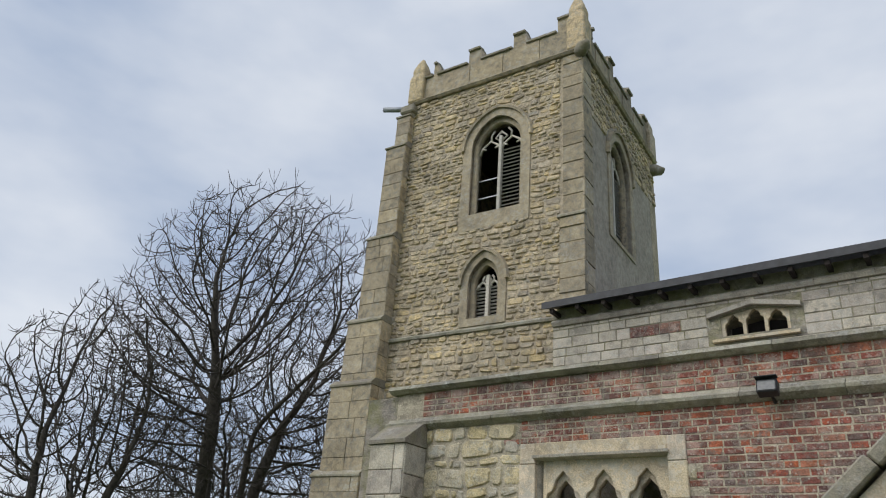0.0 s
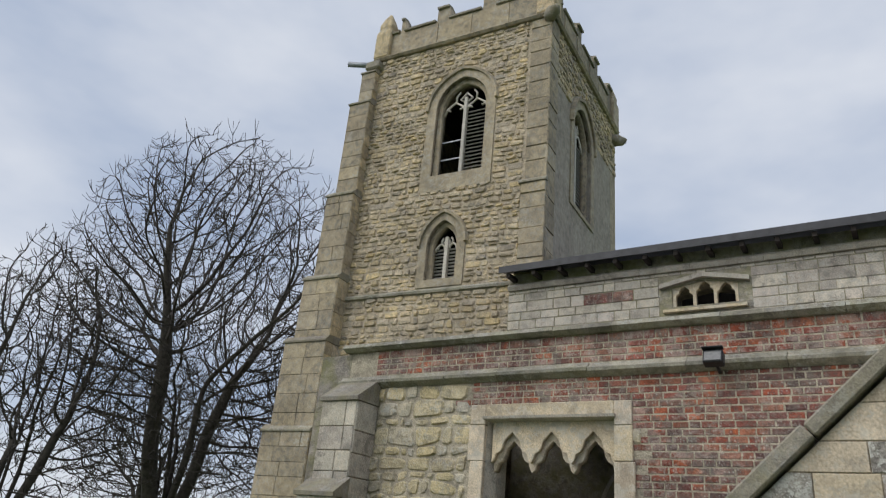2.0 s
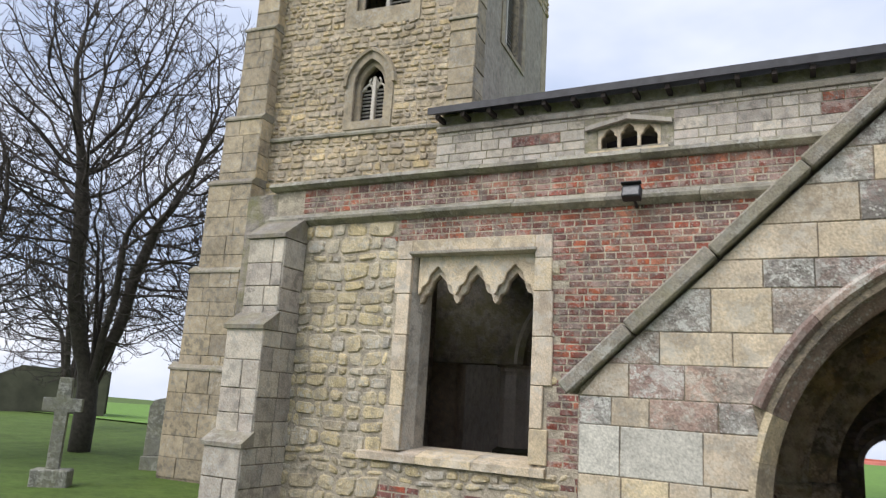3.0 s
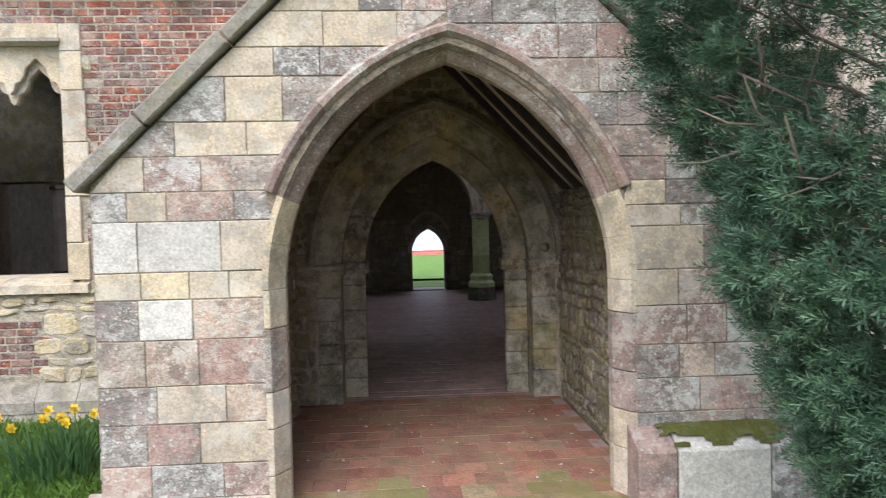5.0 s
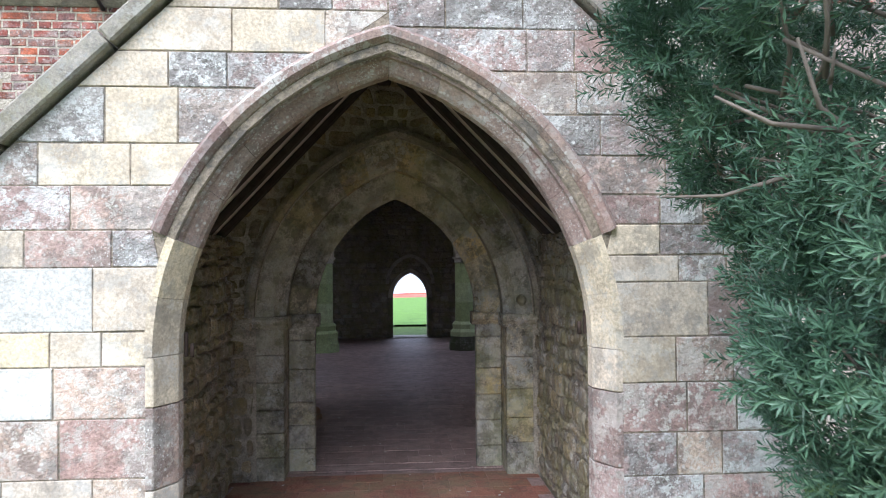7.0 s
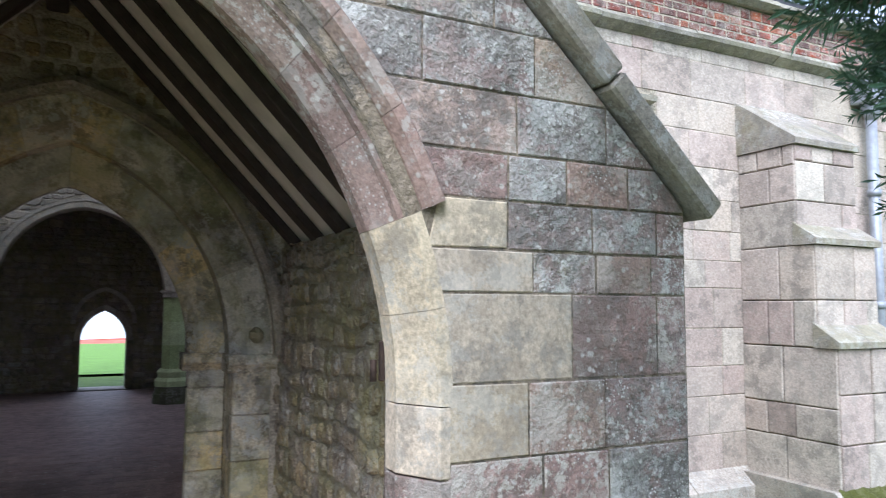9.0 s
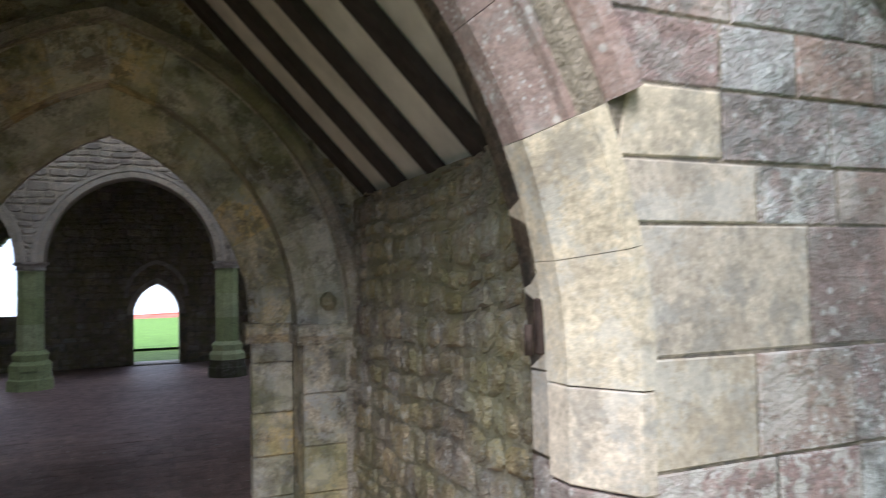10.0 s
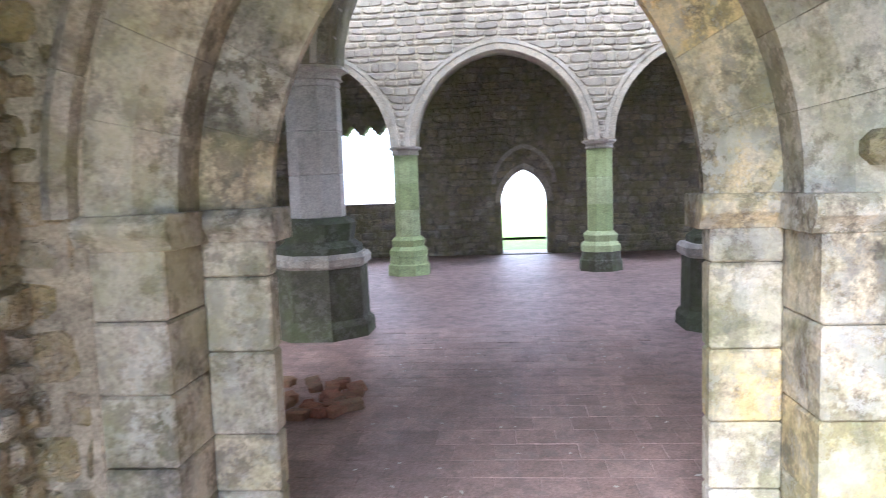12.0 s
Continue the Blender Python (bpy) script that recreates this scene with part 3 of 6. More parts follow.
def stone_choice(x, z, rng):
    if in_brick(x, z):
        return None
    return M_PALE if x > 3 else M_AISLE


masonry(wall_aisle, lambda z: (-6.05, -0.85), [frame_hole], 0.34, 4.12, (0.08, 0.23), (0.13, 0.48), M_AISLE, 5, proud=0.022, ch=0.016, wobble=0.03, joint=-0.004, warp=0.06, rough=True,
        m=wall_at(0, WALL_Y), choose=stone_choice, is_part=lambda x, z: x > -4.9, limit=300)
masonry(wall_aisle, lambda z: (3.4, 19.0), [rect_span(9.1, 11.9, 1.1, 3.7), rect_span(3.4, 5.9, 1.1, 3.7), rect_span(14.8, 17.6, 1.1, 3.7)], 0.30, 4.12, (0.24, 0.36), (0.35, 0.8), M_PALE, 6,
        proud=0.006, ch=0.005, joint=0.001, m=wall_at(0, WALL_Y), is_part=lambda x, z: x < 12)


def brick_run(parent, base, holes, z0, z1, seed, is_part, limit, m=None):
    masonry(parent, base, holes, z0, z1, (0.0755, 0.0765), (0.10, 0.245), M_BRICK, seed, proud=0.006, ch=0.004, joint=0.006, wobble=0.005, name="brick",
            m=m or wall_at(0, WALL_Y), choose=lambda x, z, r: M_BRICK if in_brick(x, z) else None, is_part=is_part, limit=limit)


brick_run(wall_aisle, lambda z: (-4.3, -0.93 if z < 2.0 else min(1.2, -0.93 + (z - 2.0))), [frame_hole], 0.42, 4.12, 11, lambda x, z: -2.15 < x < -0.6 and z > 2.0, 300)
brick_run(wall_aisle, lambda z: (-5.6, 19.0), [], 4.28, 4.62, 12, lambda x, z: False, 0)


def run_stones(parent, x0, x1, outline, mat, step=(0.7, 1.2), name="string_stone", seed=3, m=None):
    """A moulded course cut into stones along x; the outline is in y and z."""
    rng = random.Random(seed)
    x = x0
    while x < x1 - 0.01:
        e = min(x1, x + rng.uniform(*step))
        dz = rng.uniform(-0.006, 0.006)
        prism(name, [(y, z + dz) for y, z in outline], x + 0.003, e - 0.003, mat, parent, axis="x", m=m)
        x = e


run_stones(wall_aisle, -6.15, 19.0, [(8.2, 4.11), (8.03, 4.115), (7.94, 4.165), (7.93, 4.20), (8.0, 4.235), (8.02, 4.27), (8.2, 4.28)], M_STRING, seed=4)
run_stones(wall_aisle, -6.15, 19.0, [(8.95, 4.62), (8.0, 4.62), (7.93, 4.66), (7.95, 4.71), (8.3, 4.80), (8.95, 4.74)], M_STRING, name="coping_stone", seed=5)
run_stones(wall_aisle, -6.15, -0.95, [(8.2, 0.06), (7.93, 0.06), (7.92, 0.17), (8.06, 0.34), (8.2, 0.36)], M_STRING, (0.3, 0.42), "plinth_stone", 6)
run_stones(wall_aisle, -6.15, -0.95, [(8.2, -0.25), (7.95, -0.25), (7.95, 0.055), (8.2, 0.055)], M_GREY, (0.35, 0.6), "plinth_stone", 7)
run_stones(wall_aisle, 3.55, 19.0, [(8.2, -0.3), (7.88, -0.3), (7.88, 0.20), (8.05, 0.34), (8.2, 0.36)], M_GREY, (0.5, 0.9), "plinth_stone", 8)


# first aisle window: square-headed frame, cusped head, the mullions lost
def aisle_window():
    w = empty("window_1", "open square-headed stone window with cusped tracery head", "window", kind="structure")
    for nm, q in (("jamb_stone", (-4.03, -3.84)), ("jamb_stone", (-2.26, -2.10))):
        z = 1.34
        k = 0
        while z < 3.83:
            h = min(random.uniform(0.3, 0.55), 3.84 - z)
            ext = random.uniform(-0.05, 0.08)
            a, b = (q[0] - ext, q[1]) if q[0] < -3 else (q[0], q[1] + ext)
            box(nm, a, b, 8.02, 8.5, z + 0.003, z + h - 0.003, M_BUFF, w, 0.008)
            z += h
            k += 1
    box("lintel", -3.84, -2.26, 8.02, 8.5, 3.68, 3.84, M_BUFF, w, 0.008)
    prism("label_mould", [(8.1, 3.64), (7.98, 3.66), (7.97, 3.69), (8.1, 3.70)], -3.86, -2.24, M_GREY, w, axis="x")
    for a, b in ((-4.4, -3.6), (-3.6, -2.9), (-2.9, -2.06)):
        prism("sill", [(8.6, 1.22), (7.98, 1.22), (7.98, 1.30), (8.2, 1.36), (8.6, 1.38)], a + 0.003, b - 0.003, M_BUFF, w, axis="x")
    # hollow-chamfered inner frame
    for s, x0, x1 in ((1, -3.84, WX0), (-1, -2.26, WX1)):
        prism("chamfer", [(x0, 8.08), (x1, 8.26), (x1, 8.5), (x0, 8.5)], 1.35, 3.68, M_GREY, w, m=Matrix(((1, 0, 0, 0), (0, 0, 1, 0), (0, 1, 0, 0), (0, 0, 0, 1))))
    head = head_scallop(WX0, WX1, 3.08, 3.44, 3)
    plate("tracery_head", [(WX0, 3.68), (WX1, 3.68)] + head, [], 8.19, 8.30, M_BUFF, w)
    raised = [(x, 3.18 + (z - 3.08) * 0.98) for x, z in head]
    plate("tracery_moulding", [(WX0, 3.68), (WX1, 3.68)] + raised, [], 8.12, 8.187, M_BUFF, w)


aisle_window()


def light_head(x0, x1, z0, zs):
    """Outline of one cusped light."""
    w = x1 - x0
    c = (x0 + x1) / 2
    pts = [(x0, z0), (x1, z0), (x1, zs)]
    for u, v in ((0.02, 0.22), (0.12, 0.36), (0.2, 0.38), (0.17, 0.52), (0.26, 0.72), (0.4, 0.86), (0.5, 1.0)):
        pts.append((x1 - u * w, zs + v * w * 0.75))
    for u, v in ((0.4, 0.86), (0.26, 0.72), (0.17, 0.52), (0.2, 0.38), (0.12, 0.36), (0.02, 0.22), (0, 0)):
        pts.append((x0 + u * w, zs + v * w * 0.75))
    return pts


def east_window(name, x0, x1):
    w = empty(name, "tall open stone window with cusped lights and mullions", "window", kind="structure")
    n = 3
    m_w = 0.11
    lw = (x1 - x0 - m_w) / n
    holes = [light_head(x0 + m_w / 2 + k * lw + m_w / 2, x0 + m_w / 2 + (k + 1) * lw - m_w / 2, 1.36, 3.02) for k in range(n)]
    plate("tracery", [(x0, 1.34), (x1, 1.34), (x1, 3.5), (x0, 3.5)], holes, 8.22, 8.40, M_PALE, w)
    prism("label_mould", [(8.1, 3.50), (7.97, 3.52), (7.95, 3.56), (8.1, 3.62)], x0 - 0.12, x1 + 0.12, M_GREY, w, axis="x")
    prism("sill", [(8.6, 1.2), (7.93, 1.2), (7.93, 1.27), (8.2, 1.36), (8.6, 1.38)], x0 - 0.1, x1 + 0.1, M_PALE, w, axis="x")
    for a, b in ((x0 - 0.02, x0 + 0.04), (x1 - 0.04, x1 + 0.02)):
        box("jamb", a, b, 8.02, 8.5, 1.3, 3.52, M_PALE, w, 0.01)


east_window("window_2", *EW[0])
east_window("window_3", *EW[1])
east_window("window_8", *EW[2])


def buttress(x0, x1, stages, mat, name, label, plinth_y, m=None, rows=(0.25, 0.4), seed=21):
    """Stepped buttress: stages are (front y, top z), from the ground up; sloped offsets between them."""
    b = empty(name, label, "buttress")
    z = -0.3
    for i, (y, top) in enumerate(stages):
        box("stage", x0 + 0.01, x1 - 0.01, y + 0.01, WALL_Y + 0.02, z, top, M_MORTAR, b, 0.0, m=m)
        masonry(b, lambda q: (x0, x1), [], max(z, 0.0), top, rows, (0.3, 0.62), mat, seed + i, proud=0.01, ch=0.008, joint=0.003, is_part=lambda x, q: True,
                m=(m or ID) @ wall_at(0, y))
        for side, px, t in ((0, x0, -90), (1, x1, 90)):
            mm = (m or ID) @ (pose(px, y, 0, 0, 0, t))
            dep = WALL_Y - y
            masonry(b, (lambda q, d=dep: (-d, 0)) if t == -90 else (lambda q, d=dep: (0, d)), [], max(z, 0.0), top, rows, (0.25, 0.5), mat, seed + i + 9 * side,
                    proud=0.01, ch=0.008, joint=0.003, is_part=lambda x, q: True, m=mm)
        ny = stages[i + 1][0] if i + 1 < len(stages) else WALL_Y
        rise = (ny - y) * 0.75 + 0.08
        prism("weathering", [(ny + 0.02, top), (y - 0.04, top), (y - 0.045, top + 0.05), (ny + 0.02, top + rise)], x0 - 0.03, x1 + 0.03, M_COPE, b, axis="x", m=m)
        z = top
    if plinth_y is not None:
        prism("plinth", [(WALL_Y, -0.3), (plinth_y, -0.3), (plinth_y, 0.16), (stages[0][0] - 0.005, 0.3), (WALL_Y, 0.3)], x0 - 0.1, x1 + 0.1, M_GREY, b, axis="x", m=m)
    return b


buttress(6.9, 7.7, [(7.13, 1.42), (7.30, 2.28), (7.46, 3.16)], M_PALE, "buttress", "pale stepped stone buttress with weathered offsets", 7.0)
buttress(12.6, 13.4, [(7.13, 1.42), (7.30, 2.28), (7.46, 3.16)], M_PALE, "buttress", "pale stepped stone buttress with weathered offsets", 7.0, seed=41)
buttress(-6.08, -5.5, [(7.25, 1.25), (7.4, 2.66), (7.62, 3.86)], M_GREY, "buttress", "dark lichened corner buttress with mossy offset", 7.15, seed=61)


def downpipe(x):
    d = empty("downpipe", "grey lead downpipe with hopper head", "pipe")
    tube("pipe", [(x, 7.93, 0.2), (x, 7.93, 3.72)], 0.055, M_LEAD, d, 12)
    for z in (0.6, 1.75, 2.9):
        tube("collar", [(x, 7.93, z), (x, 7.93, z + 0.07)], 0.07, M_LEAD, d, 12)
    bm = bmesh.new()
    add_box(bm, x - 0.17, x + 0.17, 7.80, 8.04, 3.86, 4.05, 0.012)
    add_box(bm, x - 0.19, x + 0.19, 7.78, 8.05, 4.03, 4.08, 0.01)
    part("hopper", bm, M_LEAD, d)
    tube("hopper_neck", [(x, 7.92, 3.7), (x, 7.92, 3.87)], [0.06, 0.12], M_LEAD, d, 12)


downpipe(8.72)


def floodlight():
    f = empty("floodlight", "small black floodlight on a wall bracket", "lamp")
    m = pose(-1.14, 7.80, 4.17, -20, 0, 0) @ Matrix.Scale(0.8, 4)
    bm = bmesh.new()
    add_box(bm, -0.12, 0.12, -0.08, 0.06, -0.09, 0.09, 0.012)
    part("housing", bm, M_BLACK, f, m=m)
    box("glass", -0.10, 0.10, -0.086, -0.081, -0.07, 0.07, M_DARKGLASS, f, 0.0, "dull front glass", m=m)
    box("visor", -0.13, 0.13, -0.14, -0.06, 0.09, 0.105, M_BLACK, f, 0.003, m=m)
    tube("bracket", [(-1.14, 7.8, 4.16), (-1.14, 7.92, 4.13), (-1.14, 8.04, 4.09)], 0.018, M_BLACK, f, 6)


floodlight()

# ---- the inner doorway ----
door_wall = empty("wall_doorway", "mossy pointed stone doorway of two orders", "doorway", kind="structure")


def doorway():
    cx, w, zs, h = DOOR["cx"], DOOR["w"], DOOR["zs"], DOOR["h"]
    voussoirs(door_wall, cx, w, zs, h, [(0.0, 8.46), (0.0, 8.41), (0.075, 8.335), (0.20, 8.335), (0.26, 8.335), (0.26, 8.46)], M_JAMB, 6)
    voussoirs(door_wall, cx, w, zs, h, [(0.23, 8.40), (0.23, 8.17), (0.28, 8.14), (0.33, 8.07), (0.42, 8.055), (0.49, 8.055), (0.49, 8.40)], M_JAMB, 7)
    voussoirs(door_wall, cx, w, zs, h, [(0.49, 8.15), (0.49, 7.99), (0.53, 7.965), (0.57, 7.985), (0.575, 8.15)], M_INNER, 5, "hood_stone")
    rng = random.Random(8)
    for s in (-1, 1):
        for (a, b, y) in ((w, w + 0.24, 8.335), (w + 0.24, w + 0.49, 8.06)):
            z = -0.02
            while z < 1.30:
                hh = min(rng.uniform(0.2, 0.3), 1.32 - z)
                if 1.32 - z - hh < 0.1:
                    hh = 1.32 - z
                x0, x1 = (cx + s * a, cx + s * b) if s > 0 else (cx - b, cx - a)
                j = 0.0015
                box("jamb_stone", x0 + j, x1 - j, y + rng.uniform(0, 0.008), 8.44 if y > 8.2 else 8.5, z + j, z + hh - j, M_JAMB, door_wall, 0.009)
                z += hh
            x0, x1 = (cx + s * (a - 0.035), cx + s * (b + 0.02)) if s > 0 else (cx - b - 0.02, cx - a + 0.035)
            yy = y - 0.045
            prism("capital", [(8.52, 1.31), (y, 1.31), (y - 0.01, 1.33), (yy, 1.365), (yy, 1.40), (y - 0.02, 1.425), (8.52, 1.425)], x0, x1, M_JAMB, door_wall, axis="x", bevel=0.004)
    box("corbel_head", 2.44, 2.52, 7.98, 8.1, 1.50, 1.60, M_INNER, door_wall, 0.03)
    masonry(door_wall, lambda z: (-0.12, 2.68), [arch_span(cx, w, zs, h, -1, 0.5)], 0.0, 3.9, (0.08, 0.19), (0.09, 0.28), M_PORCHRUB, 31, proud=0.014, ch=0.014, warp=0.05, wobble=0.03, joint=-0.002, rough=True,
            m=wall_at(0, WALL_Y), is_part=lambda x, z: True)


doorway()

# ---- the porch ----
PX0, PX1, PY = -0.92, 3.46, 5.31
APEX_Z, FOOT_Z = 4.17, 2.10
PCX = (PX0 + PX1) / 2
porch_front = empty("wall_porch_front", "gabled porch front of lichened pink and grey ashlar", "wall", kind="structure")


def gable(z):
    if z <= FOOT_Z:
        return (PX0, PX1)
    t = (z - FOOT_Z) / (APEX_Z - FOOT_Z)
    if t >= 0.99:
        return None
    return (PX0 + (PCX - PX0) * t, PX1 - (PX1 - PCX) * t)


def porch_walls():
    cx, w, zs, h = PORCH["cx"], PORCH["w"], PORCH["zs"], PORCH["h"]
    op = arch_outline(cx, w, zs, h, -0.3, 0.09)
    outer = [(PX0, -0.3)] + op + [(PX1, -0.3), (PX1, FOOT_Z), (PCX, APEX_Z), (PX0, FOOT_Z)]
    plate("wall_core", outer, [], PY, PY + 0.46, M_MORTAR, porch_front)
    arch = arch_span(cx, w, zs, h, -1, 0.20)
    jamb = arch_span(cx, w, zs, h, -1, 0.11)

    z_hood = 1.95

    def hole(z):
        return jamb(z) if z < z_hood else arch(z)

    def front_stone(x, z, r):
        t = r.random()
        if x < cx:
            if (abs(x + 0.38) < 0.2 and 1.14 < z < 1.38) or (abs(x + 0.26) < 0.17 and 1.6 < z < 1.87):
                return M_WHITE
            if z < 1.387:
                return M_ASHLAR if t < 0.72 else (M_ASHGREY if t < 0.84 else M_BUFF)
            if z < 1.88:
                return M_BUFF if t < 0.75 else M_WHITE
            return M_ASHGREY if t < 0.45 else (M_ASHLAR if t < 0.7 else M_BUFF)
        if z < 1.25:
            return M_ASHLAR if t < 0.65 else M_ASHGREY
        if z < 2.07 and x < 2.72:
            return M_BUFF
        return M_ASHGREY if t < 0.8 else M_ASHLAR
    west = [0.13, 0.347, 0.606, 0.845, 1.134, 1.387, 1.558, 1.872, 2.055, 2.272, 2.482, 2.76, 2.94, 3.16, 3.4, 3.62, 3.86]
    east = [0.14, 0.30, 0.555, 0.78, 1.0, 1.257, 1.494, 1.777, 1.916, 2.075, 2.229, 2.43, 2.64, 2.86, 3.08, 3.3, 3.54, 3.8]
    for lv, seed, side in ((west, 17, lambda z: (gable(z)[0], min(cx, gable(z)[1])) if gable(z) else None), (east, 18, lambda z: (max(cx, gable(z)[0]), gable(z)[1]) if gable(z) else None)):
        masonry(porch_front, side, [hole], 0.0, APEX_Z - 0.1, (0.17, 0.25), (0.24, 0.50), M_ASHLAR, seed, proud=0.006, ch=0.004, joint=0.0015, wobble=0.004,
                m=wall_at(0, PY), is_part=lambda x, z: True, choose=front_stone, levels=lv)
    # moulded arch stones, two orders, the outer carrying a hood
    voussoirs(porch_front, cx, w, zs, h, [(0.095, 5.77), (0.09, 5.55), (0.0, 5.54), (0.0, 5.46), (0.015, 5.435), (0.065, 5.385), (0.07, 5.36), (0.11, 5.36), (0.11, 5.77)], M_ARCH, 7, keep=lambda c: 2 <= c < 12)
    voussoirs(porch_front, cx, w, zs, h, [(0.12, 5.77), (0.09, 5.77), (0.085, 5.55), (0.0, 5.54), (0.0, 5.45), (0.085, 5.302), (0.125, 5.302)], M_BUFF, 7, keep=lambda c: not 2 <= c < 12)
    voussoirs(porch_front, cx, w, zs, h, [(0.085, 5.46), (0.085, 5.385), (0.105, 5.39), (0.125, 5.35), (0.132, 5.30), (0.155, 5.265), (0.19, 5.258), (0.215, 5.30), (0.22, 5.46)], M_ARCH, 7, keep=lambda c: 2 <= c < 12)
    rng = random.Random(4)
    for s in (-1, 1):
        z = -0.02
        while z < zs - 0.01:
            hh = rng.uniform(0.22, 0.42)
            if zs - z - hh < 0.14:
                hh = zs - z
            q = [(cx + s * w, 5.45), (cx + s * (w + 0.08), 5.303), (cx + s * (w + 0.12), 5.303), (cx + s * (w + 0.12), 5.77), (cx + s * (w + 0.09), 5.77), (cx + s * (w + 0.085), 5.55), (cx + s * w, 5.54)]
            prism("jamb_stone", q, z + 0.003, z + hh - 0.003, M_BUFF if rng.random() < 0.55 else M_ASHLAR, porch_front,
                  m=Matrix(((1, 0, 0, 0), (0, 0, 1, 0), (0, 1, 0, 0), (0, 0, 0, 1))), bevel=0.004)
            z += hh
    # coping stones up the gable
    for s in (-1, 1):
        fx = PX0 - 0.07 if s < 0 else PX1 + 0.07
        a = Vector((fx, 0, FOOT_Z - 0.05))
        b = Vector((PCX, 0, APEX_Z + 0.04))
        d = b - a
        L = d.length
        d.normalize()
        nrm = Vector((-d.z, 0, d.x)) if s < 0 else Vector((d.z, 0, -d.x))
        if nrm.z < 0:
            nrm = -nrm
        t = 0.0
        while t < L - 0.02:
            e = min(L, t + rng.uniform(0.5, 0.8))
            if L - e < 0.3:
                e = L
            p0, p1 = a + d * (t + 0.004), a + d * (e - 0.004)
            th = 0.10 + rng.uniform(-0.008, 0.008)
            q = [(p0.x, p0.z), (p1.x, p1.z), (p1.x + nrm.x * th, p1.z + nrm.z * th), (p0.x + nrm.x * th, p0.z + nrm.z * th)]
            prism("coping_stone", q, PY - 0.075, PY + 0.42, M_COPE, porch_front, bevel=0.012)
            t = e
    # mossy plinth at the foot of the east pier
    for a, b, mt in ((2.43, 2.69, M_ASHLAR), (2.69, 3.30, M_WHITE), (3.30, 3.62, M_ASHGREY)):
        prism("plinth_stone", [(PY + 0.1, -0.3), (PY - 0.2, -0.3), (PY - 0.2, 0.36), (PY - 0.17, 0.385), (PY + 0.1, 0.52)], a + 0.003, b - 0.003, mt, porch_front, axis="x", bevel=0.012)
    prism("plinth", [(PY + 0.1, -0.3), (PY - 0.1, -0.3), (PY - 0.1, 0.10), (PY + 0.1, 0.16)], PX0 - 0.12, 0.06, M_ASHLAR, porch_front, axis="x", bevel=0.012)
    box("corbel", PCX - 0.05, PCX + 0.13, PY - 0.16, PY + 0.1, 3.40, 3.53, M_COPE, porch_front, 0.03)
    # side walls
    for nm, xi, xo in (("wall_porch_east", 2.63, PX1), ("wall_porch_west", -0.06, PX0)):
        sw = empty(nm, "thick rubble side wall of the porch", "wall", kind="structure")
        box("wall_core", min(xi, xo) + 0.012, max(xi, xo) - 0.012, PY + 0.3, WALL_Y + 0.01, -0.3, 2.12, M_PORCHRUB, sw, 0.0)
        inner_turn = -90 if xi > 1 else 90
        ln = WALL_Y - PY - 0.45
        mi = pose(xi, (PY + 0.46) if xi < 1 else WALL_Y, 0, 0, 0, inner_turn)
        masonry(sw, lambda z: (0, ln), [], 0.0, 2.12, (0.07, 0.17), (0.08, 0.25), M_PORCHRUB, 51 if xi > 1 else 52, proud=0.007 if xi > 1 else 0.024, ch=0.012, wobble=0.03, joint=-0.001, warp=0.055, rough=True, m=mi, is_part=lambda x, z: True)
        mo = pose(xo, PY if xo > 1 else WALL_Y, 0, 0, 0, 90 if xo > 1 else -90)
        masonry(sw, lambda z: (0.0, WALL_Y - PY), [], 0.0, 2.08, (0.18, 0.3), (0.25, 0.5), M_ASHLAR, 53, proud=0.01, ch=0.008, m=mo, is_part=lambda x, z: True)
    for s, x in ((0, 0.225), (1, 2.375)):
        h = empty("hinge_pintle", "rusty iron hinge pintle set in the door jamb", "hinge", "hinge pintles")
        xx = x + (0.012 if s == 0 else -0.012)
        box("plate", xx - 0.008, xx + 0.008, 5.535, 5.56, 1.40 + 0.09 * s, 1.53 + 0.09 * s, M_IRON, h, 0.004)
        tube("pin", [(xx + (0.03 if s == 0 else -0.03), 5.545, 1.40 + 0.09 * s), (xx + (0.03 if s == 0 else -0.03), 5.545, 1.47 + 0.09 * s)], 0.011, M_IRON, h, 6)


porch_walls()


